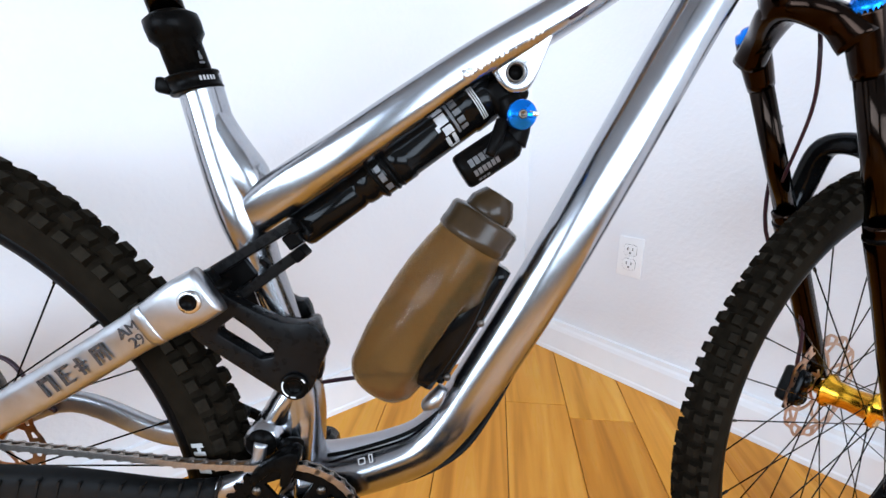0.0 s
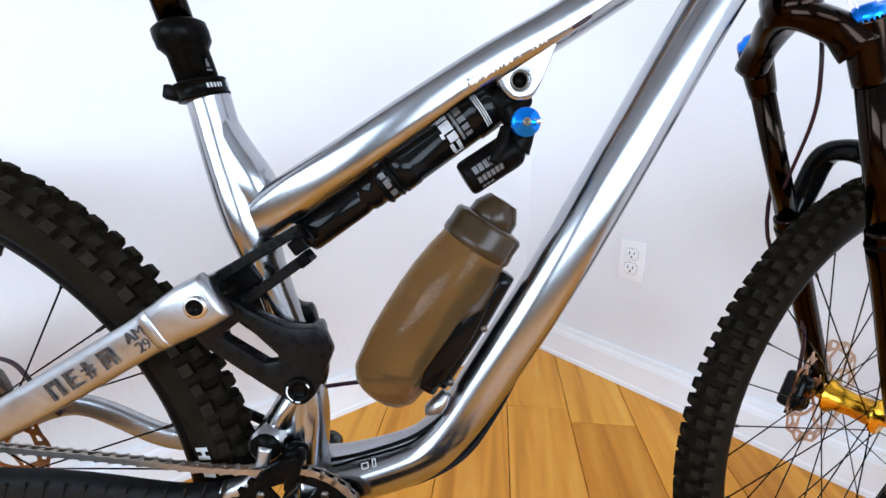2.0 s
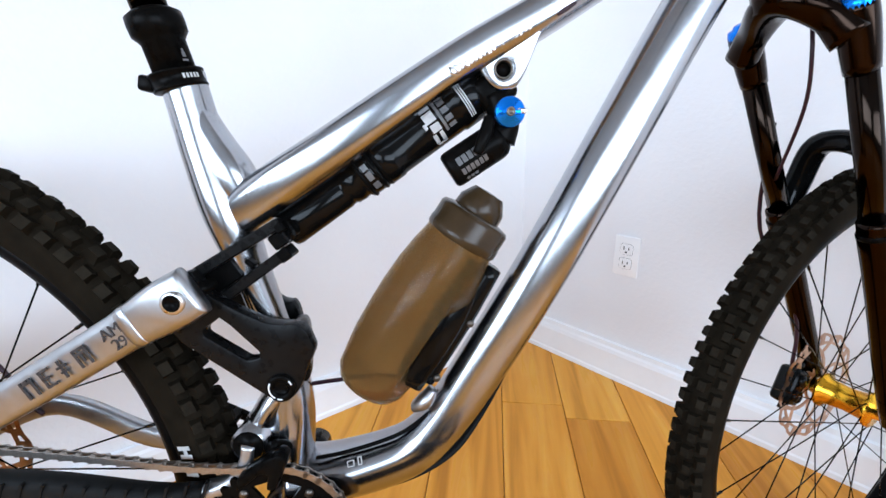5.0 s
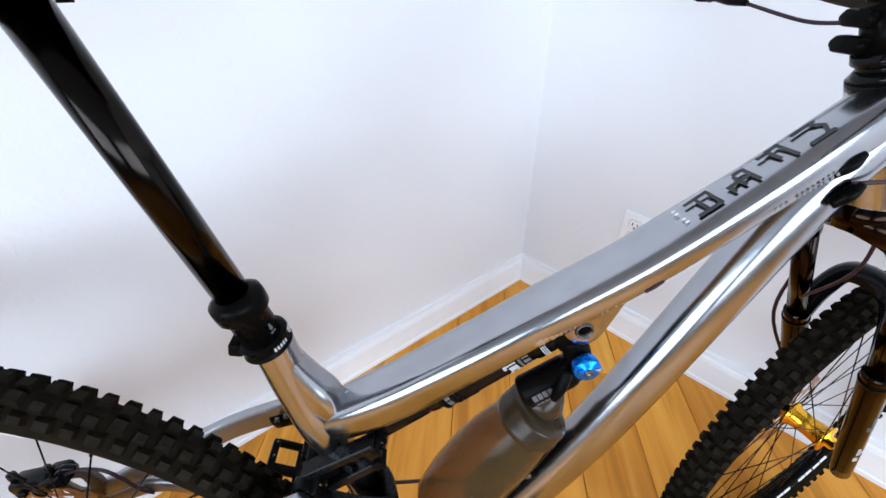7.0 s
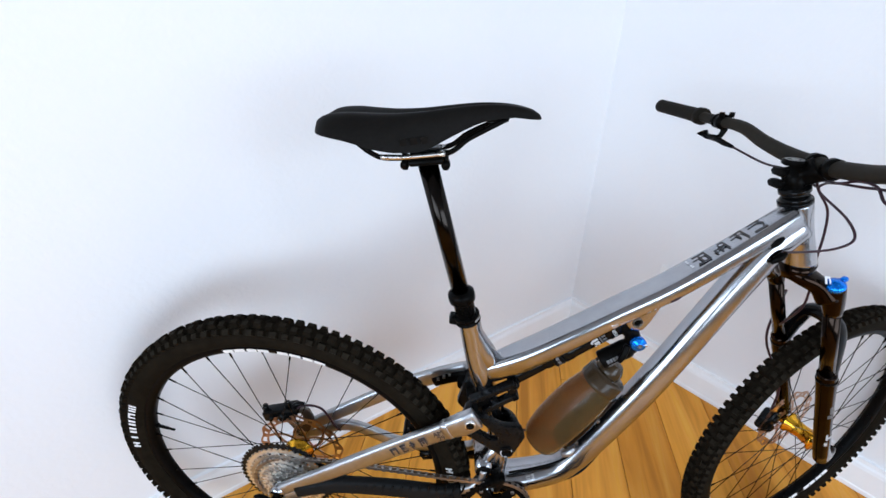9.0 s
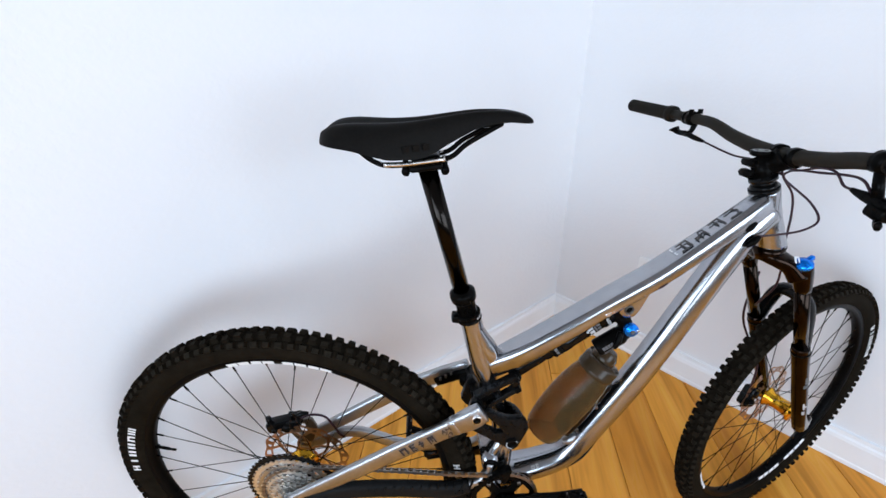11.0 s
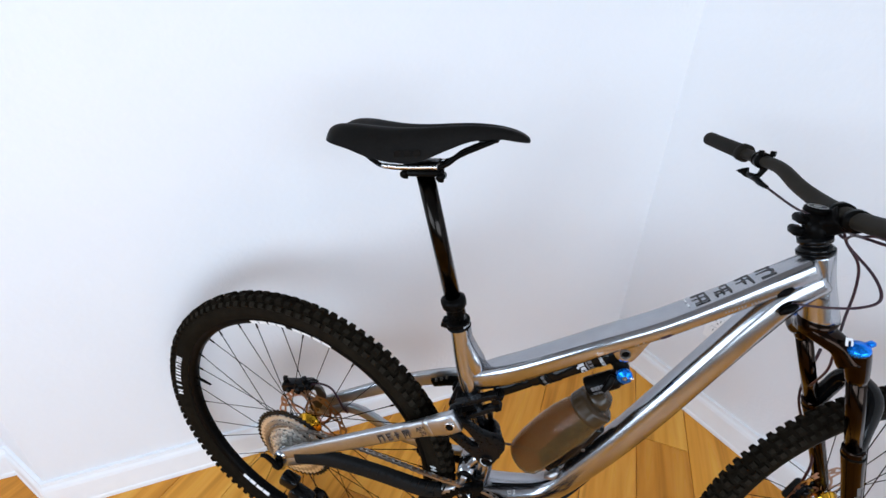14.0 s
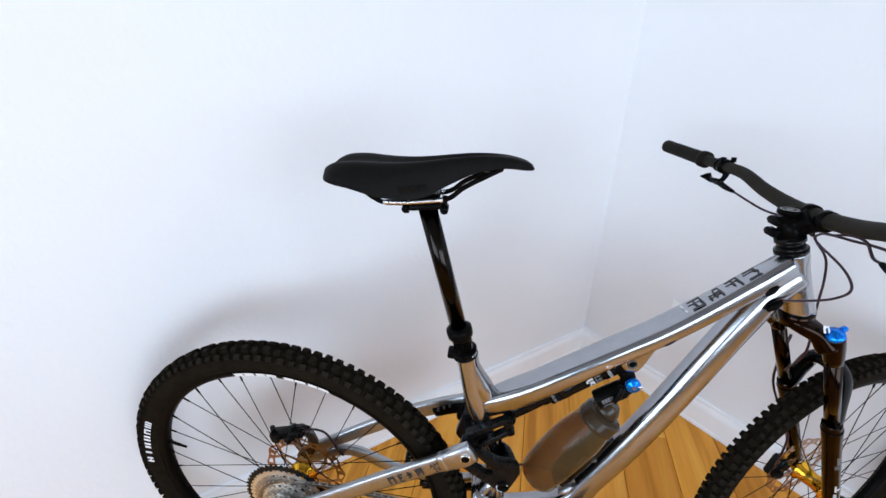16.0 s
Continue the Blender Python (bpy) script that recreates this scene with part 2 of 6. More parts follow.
def lathe(bm, profile, m=None, seg=32, cap=True):
    """Turns (radius, height) pairs about local z."""
    m = m or Matrix()
    rings = [[bm.verts.new(m @ Vector((r * math.cos(2 * math.pi * k / seg), r * math.sin(2 * math.pi * k / seg), h))) for k in range(seg)] for r, h in profile]
    for r, s in zip(rings, rings[1:]):
        for k in range(seg):
            bm.faces.new((r[k], r[(k + 1) % seg], s[(k + 1) % seg], s[k]))
    if cap:
        bm.faces.new(rings[0][::-1])
        bm.faces.new(rings[-1])
    return bm


def join(bm, other):
    me = bpy.data.meshes.new("tmp")
    other.to_mesh(me)
    other.free()
    bm.from_mesh(me)
    bpy.data.meshes.remove(me)
    return bm


def box(bm, centre, size, m=None, bevel=0.0, segs=2):
    t = bmesh.new()
    bmesh.ops.create_cube(t, size=1)
    bmesh.ops.scale(t, vec=size, verts=t.verts)
    if bevel:
        bmesh.ops.bevel(t, geom=t.edges[:], offset=bevel, segments=segs, affect="EDGES", profile=0.5)
    bmesh.ops.transform(t, matrix=Matrix.Translation(centre) @ (m or Matrix()), verts=t.verts)
    return join(bm, t)


def prism(bm, outline, y0, y1, bevel=0.0, holes=()):
    """A plate: an outline of (x, z) between two values of y, its rims bevelled; holes are outlines too."""
    t = bmesh.new()
    loops, edges = [], []
    for loop in (outline, *holes):
        vs = [t.verts.new((x, y0, z)) for x, z in loop]
        edges += [t.edges.new((a, b)) for a, b in zip(vs, vs[1:] + vs[:1])]
    bmesh.ops.triangle_fill(t, edges=edges, use_beauty=True)
    bmesh.ops.recalc_face_normals(t, faces=t.faces)
    ext = bmesh.ops.extrude_face_region(t, geom=t.faces[:])
    bmesh.ops.translate(t, vec=(0, y1 - y0, 0), verts=[g for g in ext["geom"] if isinstance(g, bmesh.types.BMVert)])
    bmesh.ops.recalc_face_normals(t, faces=t.faces)
    if bevel:
        rim = [e for e in t.edges if len(e.link_faces) == 2 and e.calc_face_angle(0) > radians(60) and abs(e.verts[0].co.y - e.verts[1].co.y) < 1e-6]
        bmesh.ops.bevel(t, geom=rim, offset=bevel, segments=2, affect="EDGES", profile=0.5)
    return join(bm, t)


def rounded(outline, r=0.004, n=3):
    """Rounds the corners of a flat outline."""
    out, m = [], len(outline)
    for i in range(m):
        a, b, c = (Vector(outline[j % m]) for j in (i - 1, i, i + 1))
        ra = min(r, (a - b).length * 0.45, (c - b).length * 0.45)
        p, q = b + (a - b).normalized() * ra, b + (c - b).normalized() * ra
        for k in range(n + 1):
            t = k / n
            out.append(tuple((1 - t) ** 2 * p + 2 * t * (1 - t) * b + t * t * q))
    return out


def shared(name, me, material, parent, m, label=""):
    """One more object on a mesh that alike pieces share."""
    if not me.materials:
        me.materials.append(material)
    ob = new(name, me)
    ob.parent = parent
    ob.matrix_local = m
    if label:
        ob["label"] = label
    return ob


def to_mesh(name, bm):
    me = bpy.data.meshes.new(name)
    bm.to_mesh(me)
    bm.free()
    return me


# ---- room ----


def slab(name, a, b, thick, z0, z1, material, label, holes=()):
    """An upright wall from a to b on the plan, its face on that line and its body behind it, with openings (from, to, low, high)."""
    d = (b - a).normalized()
    out = d.cross(UP)
    L = (b - a).length
    bm = bmesh.new()
    xs = sorted({0.0, L, *[h[0] for h in holes], *[h[1] for h in holes]})
    zs = sorted({z0, z1, *[h[2] for h in holes], *[h[3] for h in holes]})
    for x0, x1 in zip(xs, xs[1:]):
        for y0, y1 in zip(zs, zs[1:]):
            if any(h[0] <= x0 and x1 <= h[1] and h[2] <= y0 and y1 <= h[3] for h in holes):
                continue
            c = a + d * (x0 + x1) / 2 + out * thick / 2
            box(bm, Vector((c.x, c.y, (y0 + y1) / 2)), (x1 - x0, thick, y1 - y0), Matrix.Rotation(math.atan2(d.y, d.x), 4, "Z"))
    bmesh.ops.remove_doubles(bm, verts=bm.verts, dist=1e-5)
    return tagged(part(name, bm, material), label, "wall", kind="structure")


slab("wall_right", c_r, c0, 0.12, -0.14, ROOM_H + 0.1, WALL, "white painted wall with a lightly rolled texture")
slab("wall_back", c0, c_l, 0.12, -0.14, ROOM_H + 0.1, WALL, "white painted wall with a lightly rolled texture")
slab("wall_return", c_l - WL * 0.001, c_s, 0.12, -0.14, ROOM_H + 0.1, WALL, "short white wall turning back at the outer corner")
slab("wall_far_left", c_s, c_e, 0.12, -0.14, ROOM_H + 0.1, WALL, "white painted wall beyond the outer corner")
a_side, a_front = (mid_b - c_e).dot(WR), (mid_a - c_g).dot(-WL)
slab("wall_side", c_e, c_g, 0.12, -0.14, ROOM_H + 0.1, FARWALL_DIM, "unseen far wall darkened for the reflections, with a wide window", holes=[(a_side - WIN_W / 2, a_side + WIN_W / 2, WIN_LOW, WIN_HIGH)])
slab("wall_front", c_g, c_r + WL * -0.4, 0.12, -0.14, ROOM_H + 0.1, FARWALL_DIM, "unseen far wall darkened for the reflections, with a wide window", holes=[(a_front - WIN_W / 2, a_front + WIN_W / 2, WIN_LOW, WIN_HIGH)])

front = (c_r - WL * 0.4) - c_g
along = (c_g - c0).cross(front).z / WR.cross(front).z
PLAN = [c0, c0 + WR * along, c_g, c_e, c_s, c_l]


def sheet(name, z0, z1, material):
    """A level slab over the room's plan."""
    bm = bmesh.new()
    low = [bm.verts.new((p.x, p.y, z0)) for p in PLAN]
    high = [bm.verts.new((p.x, p.y, z1)) for p in PLAN]
    for k in range(len(PLAN)):
        m = (k + 1) % len(PLAN)
        bm.faces.new((low[k], low[m], high[m], high[k]))
    bm.faces.new(low)
    bm.faces.new(high)
    bmesh.ops.recalc_face_normals(bm, faces=bm.faces)
    return part(name, bm, material)


tagged(sheet("ceiling", ROOM_H, ROOM_H + 0.1, CEILING), "unseen plain ceiling, darkened to dim the reflections on the frame", "ceiling", kind="structure")
floor = tagged(sheet("floor", -0.14, -0.01, GAP), "varnished amber wood floor of wide boards", "floor", kind="structure")


def skirting(name, a, b, label, e0=0.0, e1=0.0):
    """A moulded baseboard along a wall's face, from a to b; e0, e1 lengthen its ends for the mitre."""
    d = (b - a).normalized()
    inn = UP.cross(d)
    prof = [(0.0, 0.0), (0.016, 0.0), (0.016, 0.012), (0.0135, 0.016), (0.0135, 0.078), (0.011, 0.088), (0.0075, 0.094), (0.0065, 0.106), (0.0, 0.1085)]
    bm = bmesh.new()
    rings = []
    for p, s, e in ((a, -1, e0), (b, 1, e1)):
        rings.append([bm.verts.new(p + inn * (w + 0.001 if w else -0.003) + d * s * e * w / 0.016 + UP * (h + 0.001)) for w, h in prof])
    for k in range(len(prof) - 1):
        bm.faces.new((rings[0][k], rings[0][k + 1], rings[1][k + 1], rings[1][k]))
    bm.faces.new(rings[0])
    bm.faces.new(rings[1][::-1])
    bmesh.ops.recalc_face_normals(bm, faces=bm.faces)
    return tagged(part(name, bm, TRIM), label, "baseboard", kind="structure")


skirting("baseboard_right", c_r, c0, "white painted moulded baseboard", e1=-0.016)
skirting("baseboard_back", c0, c_l, "white painted moulded baseboard", e0=-0.016, e1=0.008)
skirting("baseboard_return", c_l, c_s, "white painted moulded baseboard at the outer corner", e0=0.008, e1=-0.008)
skirting("baseboard_far_left", c_s, c_e, "white painted moulded baseboard", e0=-0.008)

# ---- mountain bike: built upright on y = 0, then leaned a little towards the walls ----
bike = new("mountain_bike")
tagged(bike, "polished silver full-suspension mountain bike leaning in a room corner", "bicycle")
bike.matrix_world = pose(0, 0, 0, -4.98, 0, 0)


def yc(x):
    """The bike's middle plane: the main frame points slightly away from the rear wheel's line."""
    return -0.012 + max(0.0, 0.03 * x) + (max(0.0, x - 0.33) * 0.14)


def mid(pts):
    return [(x, yc(x), z) for x, z in pts]


# frame
bm = bmesh.new()
TOP = [(0.023, 0.630), (0.041, 0.6475), (0.076, 0.6700), (0.12, 0.6970), (0.18, 0.7355), (0.24, 0.773), (0.30, 0.806), (0.345, 0.834), (0.40, 0.870), (0.451, 0.905), (0.485, 0.925)]
TOP_Y = [-0.012, -0.0125, -0.0145, -0.0160, -0.0155, -0.0122, -0.0070, -0.002, 0.004, 0.011, 0.019]
tube(bm, [(x, y, z) for (x, z), y in zip(TOP, TOP_Y)], [0.0125, 0.0200, 0.0210, 0.0200, 0.0185, 0.017, 0.0165, 0.0165, 0.017, 0.0175, 0.018], [0.0120, 0.0190, 0.0245, 0.0256, 0.0258, 0.0262, 0.0258, 0.0255, 0.0230, 0.0215, 0.021], seg=40, square=3.2)
frame_body = part("frame", smooth(bm), POLISHED, bike, "polished bare aluminium frame")


def frame_tube(name, pts, ra, rb, square=2.0, seg=24, label=""):
    b_ = bmesh.new()
    tube(b_, mid(pts), ra, rb, seg=seg, square=square)
    return part(name, smooth(b_), POLISHED, frame_body, label)


frame_tube("down_tube", [(0.51, 0.905), (0.475, 0.873), (0.437, 0.816), (0.355, 0.670), (0.304, 0.578), (0.251, 0.490), (0.216, 0.436), (0.186, 0.405), (0.149, 0.389), (0.095, 0.377), (0.058, 0.377)],
           [0.02, 0.0228, 0.0240, 0.0250, 0.0250, 0.0245, 0.0238, 0.0235, 0.0235, 0.0235, 0.023], [0.019, 0.0205, 0.021, 0.0215, 0.0225, 0.024, 0.0255, 0.027, 0.029, 0.032, 0.034], 2.6, 40)
frame_tube("seat_tube", [(-0.001, 0.762), (0.004, 0.735), (0.013, 0.69), (0.025, 0.645), (0.040, 0.59), (0.053, 0.54), (0.063, 0.49), (0.064, 0.45), (0.058, 0.40)],
           [0.0182, 0.0182, 0.0192, 0.0208, 0.0162, 0.0162, 0.0188, 0.0215, 0.0235], [0.0182, 0.0184, 0.0205, 0.0238, 0.0195, 0.018, 0.022, 0.027, 0.033])
# the web between seat tube and top tube
bm = bmesh.new()
tube(bm, [(0.0045, yc(0), 0.742), (0.0110, yc(0.01), 0.7200), (0.0195, yc(0.02), 0.6985), (0.0310, yc(0.03), 0.6790), (0.0420, yc(0.04), 0.6610)], [0.0120, 0.0158, 0.0190, 0.0195, 0.0150], [0.0140, 0.0163, 0.0178, 0.0192, 0.0185], seg=32, square=2.7)
gusset = part("gusset", smooth(bm), POLISHED, frame_body, "polished gusset swelling from the seat tube to the top tube")
bm = bmesh.new()
for k in range(15):
    a = math.pi * (k / 14 - 0.5)
    t_ = bmesh.new()
    bmesh.ops.create_uvsphere(t_, u_segments=8, v_segments=6, radius=1)
    bmesh.ops.transform(t_, matrix=pose(0.0600 - 0.004 * math.cos(a), yc(0.05) + 0.0185 * math.sin(a), 0.6800 - 0.011 * (1 - math.cos(a)), 0, -38, 0) @ Matrix.Diagonal((0.0042, 0.0026, 0.0022, 1)), verts=t_.verts)
    join(bm, t_)
part("weld_bead", smooth(bm), WELD, gusset, "rippled weld where the brace meets the top tube")
HEAD_TOP, HEAD_LOW = Vector((0.493, 0.033, 0.941)), Vector((0.530, 0.030, 0.840))
bm = bmesh.new()
hd = (HEAD_LOW - HEAD_TOP).normalized()
HEAD_L = (HEAD_LOW - HEAD_TOP).length
tube(bm, [HEAD_TOP + hd * p for p in (0.0, 0.012, 0.03, 0.055, 0.08, HEAD_L)], [0.0224, 0.0222, 0.0214, 0.0216, 0.0228, 0.0245], seg=32, per=4)
part("head_tube", smooth(bm), POLISHED, frame_body)
# shock mount: two plates under the top tube with a bored eye
bm = bmesh.new()
plate = rounded([(0.218, 0.752), (0.245, 0.764), (0.253, 0.751), (0.263, 0.7435), (0.277, 0.7455), (0.2845, 0.758), (0.297, 0.789), (0.304, 0.806), (0.24, 0.778)], 0.006)
eye_hole = [(0.2665 + 0.0062 * math.cos(a * math.pi / 8), 0.7605 + 0.0062 * math.sin(a * math.pi / 8)) for a in range(16)]
for y in (yc(0.27) - 0.026, yc(0.27) + 0.018):
    prism(bm, plate, y, y + 0.008, 0.0025, [eye_hole])
mount = part("shock_mount", crisp(bm), POLISHED, frame_body, "polished shock mount plates")
bm = bmesh.new()
lathe(bm, [(0.0076, 0), (0.0076, 0.0014), (0.0064, 0.0014), (0.0060, -0.004)], Matrix.Translation((0.2665, yc(0.27) - 0.026, 0.7605)) @ pose(0, 0, 0, 90), 24, cap=False)
part("bolt_ring", smooth(bm), DARKSTEEL, mount)
bm = bmesh.new()
cyl(bm, (0.2665, yc(0.27) - 0.0225, 0.7605), (0.2665, yc(0.27) + 0.02, 0.7605), 0.0061)
part("bolt", smooth(bm), BLACK, mount)
# weld ripples along the mount
bm = bmesh.new()
rnd = random.Random(3)
for k in range(21):
    x = 0.224 + 0.0035 * k
    z = 0.7625 + (x - 0.232) * 0.570
    t_ = bmesh.new()
    bmesh.ops.create_uvsphere(t_, u_segments=10, v_segments=6, radius=1)
    bmesh.ops.transform(t_, matrix=pose(x, -0.0377 + (x - 0.24) * 0.095, z, 0, -50 + rnd.uniform(-6, 6)) @ Matrix.Diagonal((0.0030, 0.0007, 0.0042 + rnd.uniform(-0.0008, 0.0008), 1)), verts=t_.verts)
    join(bm, t_)
part("weld_bead", smooth(bm), WELD, frame_body, "bright rippled weld bead")
# slot for the cable in the flank
bm = bmesh.new()
tube(bm, [(0.3085, -0.0312, 0.8000), (0.3155, -0.0304, 0.8045), (0.3225, -0.0296, 0.8090)], [0.0013, 0.0018, 0.0013], [0.0016, 0.002, 0.0016], seg=10)
part("cable_slot", smooth(bm), CABLE, frame_body, "dark maroon cable slot")
# bottom bracket shell and pivot yoke
BB = Vector((0.060, -0.006, 0.356))
bm = bmesh.new()
cyl(bm, BB + Vector((0, -0.0365, 0)), BB + Vector((0, 0.0365, 0)), 0.024, seg=28)
part("bottom_bracket", smooth(bm), POLISHED, frame_body)
bm = bmesh.new()
tube(bm, [(0.066, -0.012, 0.486), (0.055, -0.012, 0.472), (0.043, -0.012, 0.452), (0.036, -0.012, 0.438)], [0.0105, 0.0135, 0.0145, 0.0155], [0.020, 0.027, 0.031, 0.033], seg=20)
cyl(bm, (0.036, -0.049, 0.438), (0.036, 0.03, 0.438), 0.0165, seg=28)
part("main_pivot", smooth(bm), POLISHED, frame_body)
bm = bmesh.new()
cyl(bm, (0.036, -0.0505, 0.438), (0.036, -0.0485, 0.438), 0.0138, seg=24)
part("pivot_cap", smooth(bm), BLACK, frame_body)
# cable ports beside the head tube
bm = bmesh.new()
for x, z, y in ((0.452, 0.893, -0.010), (0.468, 0.866, -0.006)):
    tube(bm, [(x - 0.009, y + 0.003, z - 0.009), (x, y + 0.0005, z), (x + 0.008, y + 0.003, z + 0.007)], [0.004, 0.0062, 0.004], [0.005, 0.006, 0.005], seg=14)
part("cable_port", smooth(bm), BLACK, frame_body, "black rubber cable ports")
bm = bmesh.new()
tube(bm, [(0.282, yc(0.27) + 0.004, 0.497), (0.252, yc(0.24) + 0.004, 0.442), (0.221, yc(0.2), 0.403), (0.175, yc(0.17), 0.376), (0.12, yc(0.12), 0.362)], [0.0015, 0.003, 0.0035, 0.003, 0.0015], [0.012, 0.016, 0.018, 0.018, 0.016], seg=14, square=3)
part("down_tube_guard", smooth(bm), GUARD, frame_body, "black rubber guard under the down tube")


def strokes(name, rows, m, depth, material, parent, label=""):
    """Flat printed bars: (x, z, width, height, degrees) on a plane given by m, whose y is the outward depth."""
    b_ = bmesh.new()
    for x, z, w, h, a in rows:
        box(b_, m @ Vector((x, 0, z)), (w, depth, h), m.to_3x3().to_4x4() @ Matrix.Rotation(radians(a), 4, "Y"))
    return part(name, b_, material, parent, label)


# block lettering reduced to plain bars: four signs of upright and cross bars
def block_signs(s):
    u = 0.125 * s
    g = [(0.0, 0, u, s, 0), (0.62 * s, 0, u, s, 0), (0.31 * s, 0.30 * s, 0.6 * s, u, 0), (0.31 * s, 0.43 * s, 0.3 * s, u, 0)]
    o = 1.22 * s
    g += [(o + 0.3 * s, 0.43 * s, 0.66 * s, u, 0), (o + 0.06 * s, 0.2 * s, u, 0.5 * s, 0), (o + 0.22 * s, 0.02 * s, 0.46 * s, u, 0), (o + 0.06 * s, -0.2 * s, u, 0.4 * s, 0), (o + 0.30 * s, -0.43 * s, 0.62 * s, u, 0)]
    o = 2.52 * s
    g += [(o, 0.0, u, 0.98 * s, 0), (o + 0.03 * s, 0.12 * s, 0.6 * s, u, 0), (o + 0.03 * s, -0.16 * s, 0.4 * s, u, 0)]
    o = 3.55 * s
    g += [(o, -0.03 * s, u, 0.95 * s, 0), (o + 0.62 * s, -0.03 * s, u, 0.95 * s, 0), (o + 0.31 * s, 0.43 * s, 0.76 * s, u, 0), (o + 0.31 * s, 0.2 * s, 0.5 * s, u, 0), (o + 0.31 * s, -0.05 * s, u, 0.4 * s, 0)]
    return g


def text_mesh(name, body, size, m, material, parent, label=""):
    c = bpy.data.curves.new(name, "FONT")
    c.body, c.size, c.extrude = body, size, 0.0003
    c.align_x, c.align_y = "CENTER", "CENTER"
    t_ = new("tmp_text", c)
    me = bpy.data.meshes.new_from_object(t_.evaluated_get(bpy.context.evaluated_depsgraph_get()))
    bpy.data.objects.remove(t_)
    me.materials.clear()
    me.materials.append(material)
    ob = new(name, me)
    ob.parent = parent
    ob.matrix_local = m
    if label:
        ob["label"] = label
    return ob


# rear triangle
STAY_Y, FAR_Y = 0.063, 0.084
bm = bmesh.new()
tube(bm, [(0.017, -STAY_Y - 0.004, 0.5915), (-0.006, -STAY_Y - 0.006, 0.5785), (-0.045, -STAY_Y - 0.004, 0.5565), (-0.12, -STAY_Y, 0.5135), (-0.19, -STAY_Y, 0.4755), (-0.27, -STAY_Y, 0.433), (-0.352, -STAY_Y, 0.39)],
     [0.021, 0.0215, 0.0175, 0.017, 0.0165, 0.0145, 0.0125], [0.0085, 0.011, 0.0085, 0.008, 0.008, 0.0075, 0.007], seg=20, square=3.4)
stay = part("seat_stay", smooth(bm), BRUSHED, bike, "polished upper swingarm stay with dark block print")
bm = bmesh.new()
lathe(bm, [(0.0068, 0.0), (0.0068, 0.0012), (0.005, 0.0012), (0.0045, -0.005)], Matrix.Translation((0.0055, -STAY_Y - 0.0165, 0.5845)) @ pose(0, 0, 0, 90), 24)
part("pivot_bolt", smooth(bm), BLACK, stay)
bm = bmesh.new()
lathe(bm, [(0.0092, -0.003), (0.0092, 0.0008), (0.0068, 0.0008)], Matrix.Translation((0.0055, -STAY_Y - 0.0165, 0.5845)) @ pose(0, 0, 0, 90), 24, cap=False)
part("pivot_ring", smooth(bm), BRIGHT, stay)
bm = bmesh.new()
tube(bm, [(-0.038, -STAY_Y - 0.0044, 0.5605), (-0.033, -STAY_Y - 0.0046, 0.5633), (-0.028, -STAY_Y - 0.0048, 0.566)], [0.0176, 0.0192, 0.0186], [0.0088, 0.0102, 0.0098], seg=20, square=3.4, per=3)
part("stay_seam", smooth(bm), BRUSHED, stay, "raised weld seam")
stay_dir = 30.0
SM = Matrix.Translation((-0.1285, -STAY_Y - 0.0088, 0.5085)) @ pose(0, 0, 0, 0, 0, -3.6) @ pose(0, 0, 0, 0, -stay_dir, 0)
strokes("frame_print", block_signs(0.0164), SM, 0.0012, INK, stay, "dark block print")
TXT = Matrix.Translation((-0.048, -STAY_Y - 0.0129, 0.5605)) @ pose(0, 0, 0, 0, -stay_dir, 0) @ pose(0, 0, 0, 90)
text_mesh("frame_text", "AM", 0.0135, TXT, INK, stay, "small dark print reading AM")
text_mesh("frame_text", "29", 0.0135, TXT @ Matrix.Translation((0.001, -0.0112, 0)), INK, stay, "small dark print reading 29")
bm = bmesh.new()
tube(bm, [(0.008, STAY_Y, 0.582), (-0.045, STAY_Y + 0.008, 0.562), (-0.12, FAR_Y, 0.522), (-0.19, FAR_Y, 0.484), (-0.27, FAR_Y, 0.44), (-0.358, FAR_Y, 0.39)],
     [0.02, 0.0175, 0.0165, 0.016, 0.0145, 0.0125], [0.0085, 0.0085, 0.008, 0.008, 0.0075, 0.007], seg=20, square=3.4)
far_stay = part("seat_stay", smooth(bm), BRUSHED, bike)
bm = bmesh.new()
tube(bm, [(0.012, STAY_Y - 0.006, 0.576), (-0.02, STAY_Y + 0.002, 0.566), (-0.06, STAY_Y + 0.009, 0.546)], [0.013, 0.013, 0.012], [0.011, 0.0115, 0.0105], seg=16, square=3)
cyl(bm, (-0.002, STAY_Y - 0.024, 0.565), (-0.002, STAY_Y + 0.012, 0.565), 0.013, seg=22)
part("stay_knuckle", smooth(bm), BLACK, far_stay, "black pivot knuckle")
bm = bmesh.new()
for k in range(3):
    cyl(bm, (-0.030 - 0.011 * k, STAY_Y - 0.009, 0.572 - 0.006 * k), (-0.030 - 0.011 * k, STAY_Y - 0.004, 0.576 - 0.006 * k), 0.003, seg=10)
part("knuckle_bolt", smooth(bm), DARKSTEEL, far_stay)
